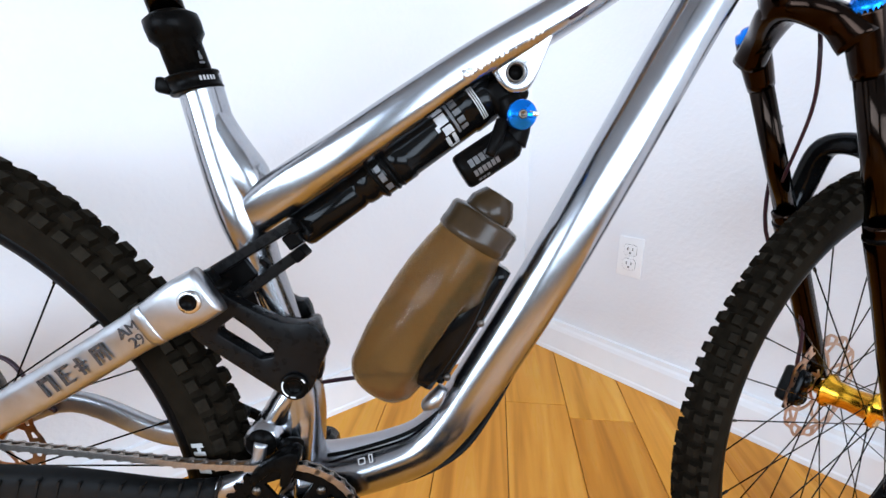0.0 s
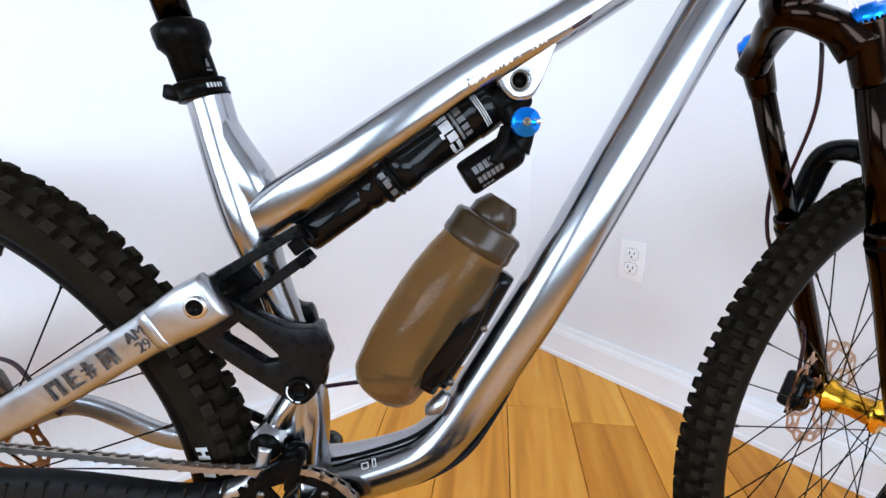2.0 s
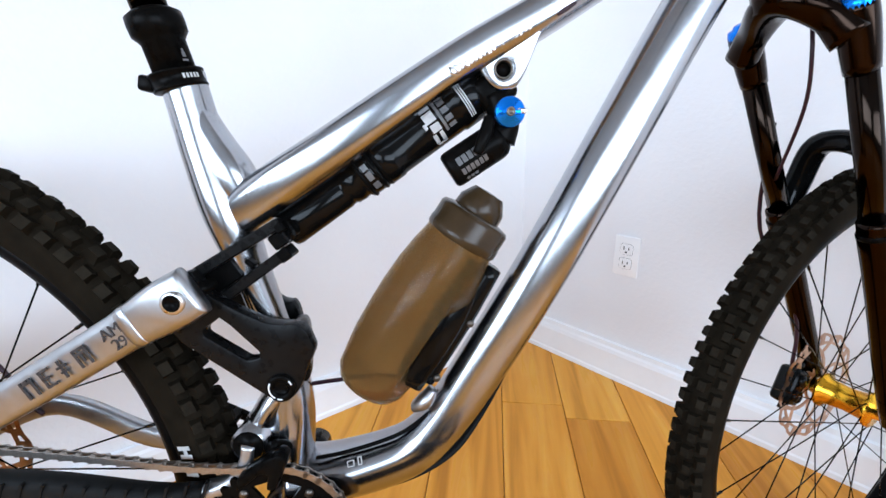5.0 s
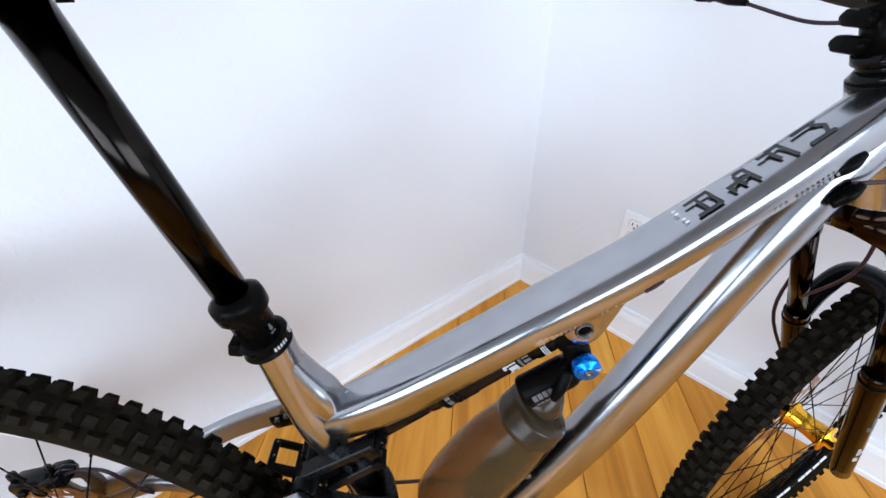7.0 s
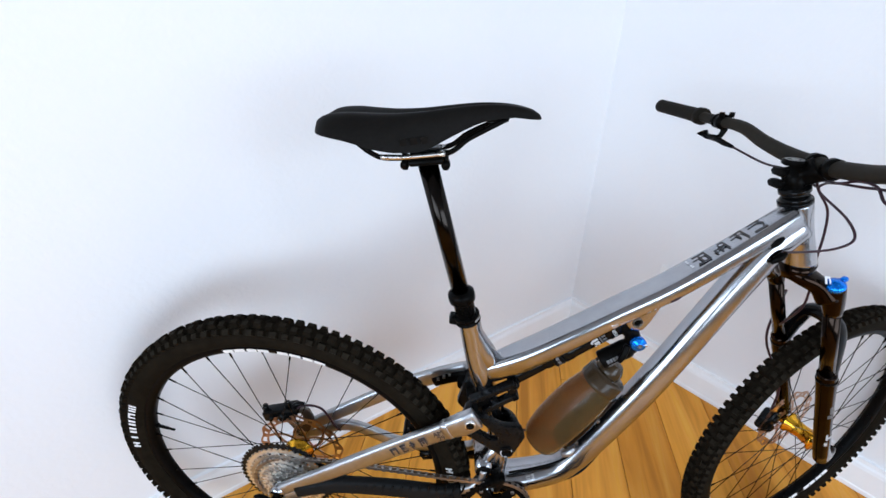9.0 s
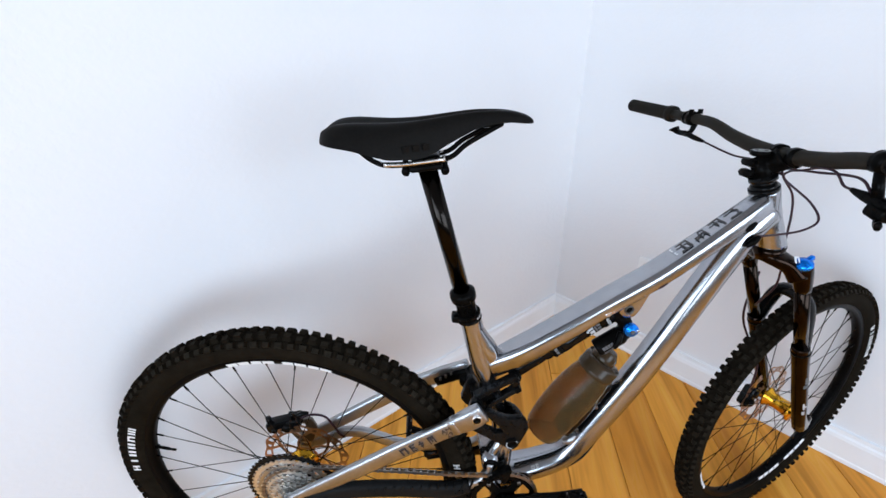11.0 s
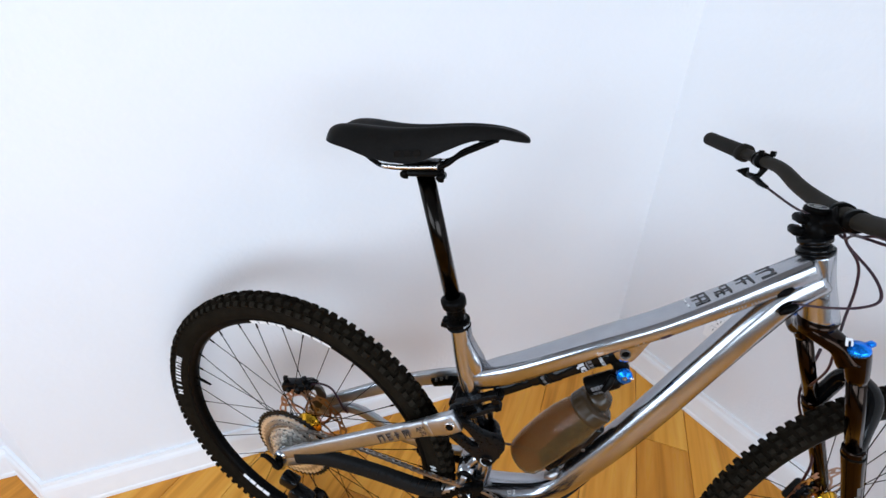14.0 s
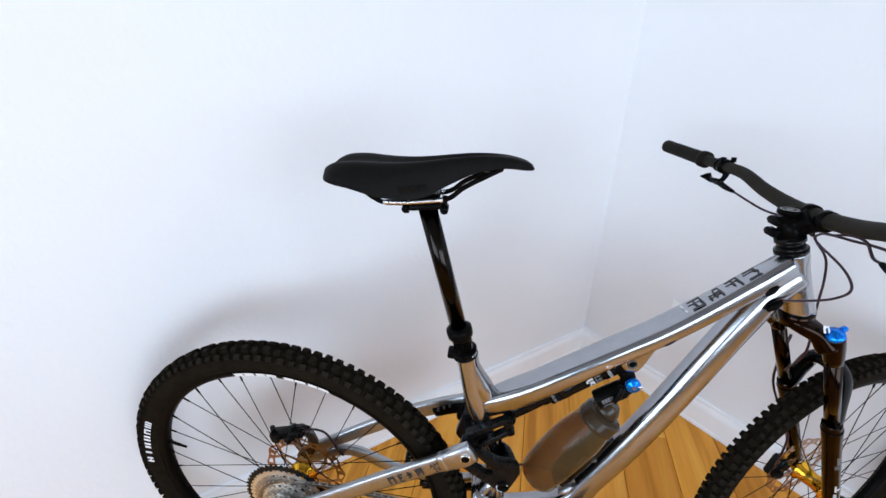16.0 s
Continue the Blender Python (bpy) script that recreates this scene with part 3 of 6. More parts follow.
for s, SY in ((-1, STAY_Y), (1, FAR_Y)):
    bm = bmesh.new()
    run = [(-0.05, -0.056, 0.388), (-0.14, -SY, 0.408), (-0.24, -SY, 0.413)] if s < 0 else [(-0.05, 0.069, 0.366), (-0.14, 0.08, 0.361), (-0.25, SY, 0.405)]
    tube(bm, [(0.036, s * 0.042 - 0.004, 0.438), (0.030, s * 0.043 - 0.004, 0.418), (0.010, s * 0.05, 0.397 if s < 0 else 0.388), *run, (-0.352, s * SY, 0.372)],
         [0.007, 0.0065, 0.0085, 0.013, 0.014, 0.013, 0.0135], [0.007, 0.009, 0.009, 0.0085, 0.008, 0.008, 0.007], seg=18, square=3)
    cs = part("chain_stay", smooth(bm), BRUSHED, bike, "polished lower swingarm stay")
    bm = bmesh.new()
    prism(bm, rounded([(-0.352, 0.402), (-0.335, 0.395), (-0.34, 0.362), (-0.352, 0.345), (-0.37, 0.35), (-0.374, 0.38)], 0.006), s * SY - 0.005, s * SY + 0.005, 0.0015)
    part("dropout", crisp(bm), POLISHED, cs)
    bm = bmesh.new()
    cyl(bm, (-0.352, s * (SY + 0.009), 0.390), (-0.352, s * (SY - 0.009), 0.390), 0.013, seg=24)
    part("stay_pivot", smooth(bm), POLISHED, cs)
    bm = bmesh.new()
    cyl(bm, (-0.352, s * (SY + 0.0105), 0.390), (-0.352, s * (SY + 0.008), 0.390), 0.007, seg=18)
    part("pivot_bolt", smooth(bm), BLACK, cs)
    if s < 0:
        bm = bmesh.new()
        tube(bm, [(-0.005, -0.052, 0.388), (-0.05, -0.0575, 0.388), (-0.14, -STAY_Y - 0.001, 0.408), (-0.24, -STAY_Y - 0.001, 0.412), (-0.315, -STAY_Y - 0.001, 0.395)], [0.014, 0.0175, 0.0175, 0.0165, 0.0145], [0.009, 0.011, 0.0105, 0.0105, 0.009], seg=20, square=3)
        for k in range(13):
            x = -0.20 + 0.0165 * k
            box(bm, (x, -0.0725 + 0.012 * max(0, (x + 0.14) / 0.14), 0.415 - 0.014 * min(1.0, max(0, (x + 0.15) / 0.09))), (0.0022, 0.006, 0.02), pose(0, 0, 0, 0, 20, 0))
        guard = part("chain_guard", smooth(bm), GUARD, cs, "ribbed black rubber chainstay guard")
        strokes("guard_print", [(0.0072 * k, 0, 0.0016, 0.009, 18) for k in range(9)] + [(0.0072 * k + 0.0024, 0.0035 * (1 if k % 2 else -1), 0.004, 0.0016, 0) for k in range(9)], Matrix.Translation((-0.078, -0.0690, 0.396)) @ pose(0, 0, 0, 0, 9, 4), 0.003, GUARD, guard, "embossed print as plain bars")
# bridge behind the seat tube
bm = bmesh.new()
tube(bm, [(0.012, -0.055, 0.588), (0.008, 0.055, 0.584)], 0.006, 0.009, seg=14, per=1, side=(1, 0, 0))
part("stay_bridge", smooth(bm), BLACK, bike)

# rocker: two side plates, a wrap in front of the seat tube and a yoke to the shock
RK = [(-0.001, 0.601), (0.008, 0.604), (0.021, 0.582), (0.046, 0.567), (0.066, 0.557), (0.080, 0.5555), (0.090, 0.556), (0.099, 0.549), (0.1045, 0.533), (0.097, 0.515), (0.088, 0.494), (0.081, 0.487), (0.066, 0.485), (0.057, 0.492), (-0.007, 0.541), (-0.015, 0.553)]
RK_HOLE = rounded([(0.028, 0.5635), (0.0575, 0.531), (0.0575, 0.5255), (0.046, 0.5235), (0.012, 0.5475), (0.0125, 0.5525)], 0.0025)
rocker = None
for y, squeeze in ((-0.055, 1.0), (0.006, 0.45)):
    bm = bmesh.new()
    prism(bm, rounded([(x if x < 0.05 else 0.05 + (x - 0.05) * squeeze, z) for x, z in RK], 0.0035), y, y + 0.014, 0.0016, [RK_HOLE] if y < 0 else [])
    if rocker is None:
        rocker = part("rocker_link", crisp(bm), LINKBLACK, bike, "satin black forged rocker link")
    else:
        part("link_plate", crisp(bm), LINKBLACK, rocker)
bm = bmesh.new()
tube(bm, [(0.090, -0.049, 0.527), (0.0895, -0.040, 0.527), (0.087, -0.028, 0.527), (0.083, -0.012, 0.527), (0.074, 0.004, 0.527), (0.062, 0.014, 0.527)], [0.008, 0.008, 0.0075, 0.007, 0.006, 0.005], [0.027, 0.027, 0.026, 0.022, 0.015, 0.008], seg=18, square=3.5, side=(0, 0, 1))
part("link_wrap", smooth(bm), LINKBLACK, rocker)
def bar_between(bm, a, b, y, thick, deep, bevel=0.0012):
    """A straight milled bar in the plane of the frame, from a to b in (x, z)."""
    (xa, za), (xb, zb) = a, b
    turn = math.degrees(math.atan2(zb - za, xb - xa))
    box(bm, ((xa + xb) / 2, y, (za + zb) / 2), (math.hypot(xb - xa, zb - za), deep, thick), pose(0, 0, 0, 0, -turn, 0), bevel, 1)


for a, b in (((0.006, 0.5985), (0.080, 0.6405)), ((0.029, 0.5778), (0.0825, 0.6145))):
    bm = bmesh.new()
    bar_between(bm, a, b, -0.036, 0.0095, 0.017)
    part("yoke_arm", bm, LINKBLACK, rocker, "straight milled yoke arm")
bm = bmesh.new()
bar_between(bm, (0.0775, 0.6100), (0.0865, 0.6170), -0.036, 0.0108, 0.020)
bar_between(bm, (0.076, 0.634), (0.083, 0.6385), -0.036, 0.0085, 0.018)
part("yoke_lug", bm, SATIN, rocker)
bm = bmesh.new()
bar_between(bm, (0.011, 0.585), (0.036, 0.601), -0.033, 0.020, 0.006)
bar_between(bm, (0.0465, 0.608), (0.0535, 0.602), -0.035, 0.005, 0.009)
part("yoke_floor", bm, SATIN, rocker)
bm = bmesh.new()
bar_between(bm, (0.0710, 0.6215), (0.0835, 0.6298), -0.034, 0.0135, 0.016, 0.0015)
cyl(bm, (0.082, -0.034, 0.629), (0.082, yc(0.1) + 0.012, 0.629), 0.0075, seg=20)
part("shock_eyelet", crisp(bm), GLOSS, rocker, "dark faceted shock end between the yoke arms")
for x, y in ((0.0735, -0.056), (0.0606, 0.021)):
    bm = bmesh.new()
    s = -1 if y < 0 else 1
    lathe(bm, [(0.0125, 0.0), (0.0125, 0.002), (0.0085, 0.0022), (0.006, 0.0), (0.0055, -0.006)], Matrix.Translation((x, y, 0.4985)) @ pose(0, 0, 0, 90 * -s), 26)
    pb = part("pivot_bolt", smooth(bm), BLACK, rocker)
    if s < 0:
        bm = bmesh.new()
        for a0 in (20, 150, 250):
            pts = [(0.0735 + 0.0102 * math.cos(radians(a)), y - 0.0022, 0.4985 + 0.0102 * math.sin(radians(a))) for a in range(a0, a0 + (90 if a0 == 150 else 30), 8)]
            tube(bm, pts, 0.0007, 0.0004, seg=6, per=1)
        part("bolt_print", bm, WHITE, pb, "white printed marks")

# rear shock
SH0, SH1 = Vector((0.080, yc(0.1) + 0.0, 0.631)), Vector((0.2665, yc(0.25) + 0.002, 0.7605))
sd = (SH1 - SH0).normalized()
SMx = Matrix.Translation(SH0) @ sd.to_track_quat("Z", "Y").to_matrix().to_4x4()
bm = bmesh.new()
lathe(bm, [(0.0205, 0.098), (0.0215, 0.1), (0.0215, 0.112), (0.0205, 0.113), (0.0205, 0.177), (0.0218, 0.179), (0.0218, 0.196), (0.019, 0.205), (0.012, 0.209)], SMx, 36)
shock = part("rear_shock", smooth(bm), GLOSS, bike, "black air shock with grey print")
bm = bmesh.new()
lathe(bm, [(0.0155, -0.004), (0.0163, 0.0), (0.0163, 0.057), (0.0158, 0.058), (0.0158, 0.062), (0.0172, 0.063), (0.0178, 0.07), (0.0175, 0.076), (0.0205, 0.078), (0.0205, 0.098)], SMx, 32)
part("shock_shaft", smooth(bm), GLOSS, shock)
bm = bmesh.new()
for h in (0.079, 0.091, 0.0965):
    lathe(bm, [(0.0208, h), (0.0216, h + 0.0005), (0.0216, h + 0.0025), (0.0208, h + 0.003)], SMx, 36, cap=False)
part("shock_band", smooth(bm), BLACK, shock)
bm = bmesh.new()
box(bm, SMx @ Vector((0, 0, 0.0)), (0.018, 0.05, 0.016), pose(0, 0, 0, 0, -35, 0), 0.003)
part("shock_foot", crisp(bm), BLACK, shock)
bm = bmesh.new()
box(bm, SH1 + Vector((-0.006, -0.008, -0.014)), (0.034, 0.028, 0.03), pose(0, 0, 0, 0, -35, 0), 0.007, 3)
tube(bm, [(0.262, -0.016, 0.742), (0.269, -0.020, 0.722), (0.264, -0.021, 0.705)], [0.012, 0.013, 0.015], [0.012, 0.012, 0.013], seg=16)
part("shock_head", smooth(bm), BLACK, shock)
RS0, RS1 = Vector((0.2225, -0.022, 0.6795)), Vector((0.270, -0.020, 0.7095))
rd = (RS1 - RS0).normalized()
RM = Matrix.Translation(RS0) @ rd.to_track_quat("Z", "Y").to_matrix().to_4x4()
bm = bmesh.new()
lathe(bm, [(0.0135, -0.001), (0.0155, 0.001), (0.016, 0.004), (0.016, 0.045), (0.015, 0.05), (0.012, 0.054)], RM, 32)
part("shock_reservoir", smooth(bm), BLACK, shock, "black piggyback reservoir with grey print")
bm = bmesh.new()
tube(bm, [(0.255, -0.036, 0.722), (0.250, -0.041, 0.707), (0.244, -0.043, 0.694)], [0.005, 0.0055, 0.004], seg=12)
part("shock_valve", smooth(bm), BLACK, shock)
KN = Matrix.Translation((0.2705, -0.041, 0.7263)) @ pose(0, 0, 0, 90)
bm = bmesh.new()
lathe(bm, [(0.0114, -0.008), (0.0120, -0.006), (0.0120, 0.0), (0.0112, 0.0014), (0.0060, 0.0016), (0.0055, 0.003), (0.0, 0.0031)], KN, 36, cap=False)
knob = part("adjuster_knob", smooth(bm), BLUE, shock, "anodised blue adjuster knob")
bm = bmesh.new()
lathe(bm, [(0.0036, 0.003), (0.0036, 0.0046), (0.0022, 0.0048), (0.0015, 0.0036)], KN, 20)
part("knob_screw", smooth(bm), DARKSTEEL, knob)
bm = bmesh.new()
box(bm, (0.2795, -0.0425, 0.7268), (0.008, 0.003, 0.0042), pose(0, 0, 0, 0, 4, 0), 0.0012)
part("knob_lever", crisp(bm), BRIGHT, knob)
bm = bmesh.new()
box(bm, (0.2700, -0.0432, 0.7262), (0.018, 0.0026, 0.0046), pose(0, 0, 0, 0, 4, 0), 0.001)
part("knob_rib", crisp(bm), BLUE, knob)
# print on the shock: plain bars standing for the lettering
out = Vector((0, -1, 0))
acr = sd.cross(out).normalized()


def on_can(radius, base, axis, rows, name, material, parent, label=""):
    """Curved patches on a cylinder: (along, along length, angle, angle width) in metres and degrees; angle 0 faces the viewer's side."""
    b_ = bmesh.new()
    o_ = (out - axis * out.dot(axis)).normalized()
    a_ = axis.cross(o_).normalized()
    for l0, ll, an, aw in rows:
        k_ = max(2, int(aw / 6))
        vs = []
        for h in (l0, l0 + ll):
            vs.append([b_.verts.new(base + axis * h + (o_ * math.cos(radians(an + aw * (j / k_ - 0.5))) + a_ * math.sin(radians(an + aw * (j / k_ - 0.5)))) * radius) for j in range(k_ + 1)])
        for j in range(k_):
            b_.faces.new((vs[0][j], vs[0][j + 1], vs[1][j + 1], vs[1][j]))
    bmesh.ops.recalc_face_normals(b_, faces=b_.faces)
    ex = bmesh.ops.extrude_face_region(b_, geom=b_.faces[:])
    bmesh.ops.recalc_face_normals(b_, faces=b_.faces)
    return part(name, b_, material, parent, label)


on_can(0.0208, SH0, sd, [(0.150, 0.010, -14, 26), (0.1515, 0.0085, 14, 20), (0.1495, 0.0035, 40, 26), (0.156, 0.0035, 40, 26), (0.1505, 0.009, 58, 7), (0.147, 0.003, 0, 14)], "shock_print", WHITE, shock, "white print as plain shapes")
on_can(0.0208, SH0, sd, [(0.1625, 0.0025, 0, 74), (0.1665, 0.0065, -27, 13), (0.1665, 0.0065, -8, 13), (0.1665, 0.0065, 12, 13), (0.1665, 0.0065, 30, 10)], "shock_print", GREY, shock, "grey print as plain bars")
on_can(0.0221, SH0, sd, [(0.186 + 0.0019 * k, 0.001, 2, 84) for k in range(3)], "shock_print", WHITE, shock, "three fine white lines of print")
on_can(0.0208, SH0, sd, [(0.084, 0.005, -10, 16), (0.084, 0.005, 14, 22), (0.084, 0.006, 44, 20)], "shock_print", GREY, shock)
on_can(0.0163, RS0, rd, [(0.008 + 0.0052 * k, 0.0042, -12, 24) for k in range(4)] + [(0.008 + 0.0042 * k, 0.0032, 22, 20) for k in range(6)] + [(0.009 + 0.004 * k, 0.003, 50, 12) for k in range(3)], "shock_print", GREY, shock, "grey print as plain bars")

# seat clamp, dropper post and saddle
P0, P1 = Vector((-0.0025, -0.0145, 0.757)), Vector((-0.0625, -0.037, 1.015))
pd = (P1 - P0).normalized()
PM = Matrix.Translation(P0) @ pd.to_track_quat("Z", "Y").to_matrix().to_4x4()
PL = (P1 - P0).length
bm = bmesh.new()
lathe(bm, [(0.0165, 0.0), (0.0165, 0.03), (0.0185, 0.033), (0.021, 0.036), (0.0215, 0.044), (0.021, 0.05), (0.0165, 0.053), (0.0145, 0.054)], PM, 36)
post = part("seat_post", smooth(bm), BLACK, bike, "black dropper seat post")
bm = bmesh.new()
lathe(bm, [(0.0135, 0.05), (0.0135, PL)], PM, 32)
part("post_shaft", smooth(bm), POSTBLACK, post, "dark glossy stanchion")
bm = bmesh.new()
lathe(bm, [(0.0195, -0.0075), (0.0212, -0.007), (0.0215, -0.0055), (0.0207, -0.005), (0.0207, 0.0045), (0.0215, 0.005), (0.0212, 0.0065), (0.0172, 0.007)], PM, 40)
box(bm, PM @ Vector((0.0, 0.0, 0.0)) + Vector((-0.022, 0, -0.003)), (0.013, 0.022, 0.013), pose(0, 0, 0, 0, 12, 0), 0.003)
clamp = part("seat_clamp", smooth(bm), BLACK, bike, "black seat clamp with bright bolt")
bm = bmesh.new()
cyl(bm, (-0.0255, -0.0245, 0.753), (-0.0255, -0.02, 0.753), 0.0042, seg=16)
part("clamp_bolt", smooth(bm), BRIGHT, clamp)
on_can(0.0209, P0, pd, [(-0.002, 0.0036, 40 + 8 * k, 5) for k in range(5)], "clamp_print", WHITE, clamp, "small white print as bars")
on_can(0.0168, P0, pd, [(0.0115, 0.0016, 66, 18), (0.0147, 0.0034, 66, 11), (0.0181, 0.003, 66, 6)], "post_print", GREY, post, "small white mark as bars")
# saddle shell as a loft of cross sections
SAD = [(-0.2105, 1.0555, 0.012, 1.053), (-0.209, 1.0595, 0.026, 1.0515), (-0.203, 1.067, 0.044, 1.050), (-0.186, 1.075, 0.057, 1.048), (-0.158, 1.078, 0.061, 1.0435), (-0.125, 1.0775, 0.058, 1.034), (-0.09, 1.0775, 0.050, 1.0285), (-0.055, 1.0795, 0.041, 1.033), (-0.02, 1.0835, 0.031, 1.051), (0.015, 1.0865, 0.0245, 1.066), (0.05, 1.0855, 0.020, 1.071), (0.075, 1.0805, 0.0165, 1.069), (0.087, 1.0745, 0.011, 1.068), (0.0905, 1.070, 0.005, 1.068)]
SAD = [(x if x > -0.05 else -0.05 + (x + 0.05) * 0.885, z, w, low + 0.005 * max(0.0, min(1.0, (-0.03 - x) / 0.06))) for x, z, w, low in SAD]
SAD = [(p.x, p.y, max(0.004, p.z), q.z) for p, q in zip(catmull([(x, z, w) for x, z, w, l in SAD], 4), catmull([(x, z, l) for x, z, w, l in SAD], 4))]
bm = bmesh.new()
rings = []
for x, z, hw, low in SAD:
    ring = []
    for k in range(29):
        a = -1 + 2 * k / 28
        groove = 0.0065 * math.exp(-(a / 0.2) ** 2) * (1 if x < 0.0 else max(0, 1 - x / 0.06))
        tail = 0.004 * max(0, (-0.1 - x) / 0.1) * math.exp(-((abs(a) - 0.55) / 0.25) ** 2)
        ring.append(bm.verts.new((x, -0.012 + math.copysign(hw * abs(a) ** 0.75, a), z - (z - low) * abs(a) ** 4.2 - groove + tail)))
    for k in range(29):
        a = 1 - 2 * k / 28
        ring.append(bm.verts.new((x, -0.012 + math.copysign(hw * 0.93 * abs(a) ** 0.75, a), min(low + 0.004, z - 0.002) + (z - low) * 0.4 * (1 - abs(a) ** 3))))
    rings.append(ring)
for r, s in zip(rings, rings[1:]):
    for k in range(58):
        bm.faces.new((r[k], s[k], s[(k + 1) % 58], r[(k + 1) % 58]))
bm.faces.new(rings[0])
bm.faces.new(rings[-1][::-1])
bmesh.ops.recalc_face_normals(bm, faces=bm.faces)
saddle = part("saddle", smooth(bm, 60), SADDLE, bike, "black saddle with a central groove")
saddle.matrix_local = Matrix.Translation((-0.0085, -0.025, 0.004))
bm = bmesh.new()
for y in (-0.034, 0.010):
    tube(bm, [(-0.145, y - 0.004 * (1 if y < 0 else -1), 1.046), (-0.125, y, 1.028), (-0.10, y, 1.021), (-0.03, y, 1.027), (0.0, y + 0.003 * (1 if y < 0 else -1), 1.046), (0.045, -0.012 + (y + 0.012) * 0.5, 1.068)], 0.0035, seg=10)
part("saddle_rail", smooth(bm), BLACK, saddle)
bm = bmesh.new()
for y in (-0.0345, 0.0105):
    tube(bm, [(-0.112, y, 1.0222), (-0.08, y, 1.0225), (-0.03, y, 1.0275)], 0.0037, seg=10)
part("rail_scale", smooth(bm), BRIGHT, saddle, "bright bare section of rail")
for x, z in ((-0.146, 1.048), (0.035, 1.069)):
    bm = bmesh.new()
    box(bm, (x, -0.012, z), (0.03, 0.06 if x < 0 else 0.026, 0.01), None, 0.004)
    part("rail_socket", smooth(bm), BLACK, saddle)
strokes("saddle_print", [(0.013 * k, 0, 0.008, 0.009, 0) for k in range(3)], Matrix.Translation((-0.080, -0.0605, 1.046)) @ pose(0, 0, 0, 12, -4, 14), 0.0006, SADDLE, saddle, "embossed print as plain bars")
bm = bmesh.new()
box(bm, (-0.06, -0.012, 1.0165), (0.046, 0.032, 0.009), pose(0, 0, 0, 0, -5, 0), 0.004)
box(bm, (-0.06, -0.012, 1.028), (0.04, 0.05, 0.008), pose(0, 0, 0, 0, -5, 0), 0.003)
for x in (-0.088, -0.034):
    cyl(bm, (x, -0.012, 1.004), (x, -0.012, 1.03), 0.004, seg=12)
    cyl(bm, (x, -0.022, 1.012), (x, -0.002, 1.012), 0.006, seg=14)
part("post_clamp", smooth(bm), BLACK, post).matrix_local = Matrix.Translation((-0.004, -0.025, 0.001))

# ---- wheels ----
TYRE_R, TYRE_W = 0.369, 0.7


def tyre_mesh(seg=144, pitches=106):
    """Casing of a wide tyre about local y, with square side knobs and paired centre knobs."""
    prof = [(0.3095, -0.0135), (0.313, -0.017), (0.32, -0.0255), (0.331, -0.0305), (0.342, -0.030), (0.352, -0.0245), (0.3585, -0.013), (0.3605, 0.0)]
    prof = [(r, y * TYRE_W) for r, y in prof]
    prof = prof + [(r, -y) for r, y in prof[-2::-1]]
    verts, faces = [], []
    n = len(prof)
    for i in range(seg):
        a = 2 * math.pi * i / seg
        for r, y in prof:
            verts.append((r * math.cos(a), y, r * math.sin(a)))
    for i in range(seg):
        for k in range(n - 1):
            faces.append((i * n + k, i * n + k + 1, ((i + 1) % seg) * n + k + 1, ((i + 1) % seg) * n + k))
    rnd = random.Random(4)

    def knob(a, y0, r0, half_t, half_w, high, tilt):
        er = Vector((math.cos(a), 0, math.sin(a)))
        et = Vector((-math.sin(a), 0, math.cos(a)))
        ey = Vector((0, 1, 0))
        up = er * math.cos(tilt) + ey * math.sin(tilt)
        sd_ = ey * math.cos(tilt) - er * math.sin(tilt)
        c = er * r0 + ey * y0
        base = len(verts)
        for h, s in ((-0.003, 1.34), (high, 0.92)):
            for u, v in ((-1, -1), (1, -1), (1, 1), (-1, 1)):
                verts.append(tuple(c + up * h + et * u * half_t * s + sd_ * v * half_w * s))
        for f in ((4, 5, 6, 7), (0, 1, 5, 4), (1, 2, 6, 5), (2, 3, 7, 6), (3, 0, 4, 7)):
            faces.append(tuple(base + j for j in f))

    for i in range(pitches):
        a = 2 * math.pi * i / pitches
        st = math.pi / pitches
        for s in (-1, 1):
            long = 1.0 if (i + (s > 0)) % 2 else 0.86
            knob(a + (st if s > 0 else 0), s * 0.0262 * TYRE_W, 0.3512, 0.0062 * long, 0.0050 * long, 0.0056, s * 0.95)
            if i % 2 == 0:
                knob(a + st * 0.9, s * 0.0068, 0.3598, 0.0060, 0.0048, 0.0066, s * 0.15)
            else:
                knob(a + st * 0.9, s * 0.0098, 0.3586, 0.0056, 0.0044, 0.0064, s * 0.35)
    me = bpy.data.meshes.new("tyre")
    me.from_pydata(verts, [], faces)
    for p in me.polygons:
        p.use_smooth = p.index < seg * (n - 1)
    me.materials.append(RUBBER)
    me.materials.append(KNOBTOP)
    base = seg * (n - 1)
    for p in me.polygons:
        if p.index >= base and (p.index - base) % 5 == 0:
            p.material_index = 1
    return me


def ring_mesh(name, prof, seg=120, mat=None):
    verts, faces = [], []
    n = len(prof)
    for i in range(seg):
        a = 2 * math.pi * i / seg
        for r, y in prof:
            verts.append((r * math.cos(a), y, r * math.sin(a)))
    for i in range(seg):
        for k in range(n):
            faces.append((i * n + k, i * n + (k + 1) % n, ((i + 1) % seg) * n + (k + 1) % n, ((i + 1) % seg) * n + k))
    me = bpy.data.meshes.new(name)
    me.from_pydata(verts, [], faces)
    for p in me.polygons:
        p.use_smooth = True
    me.materials.append(mat)
    return me


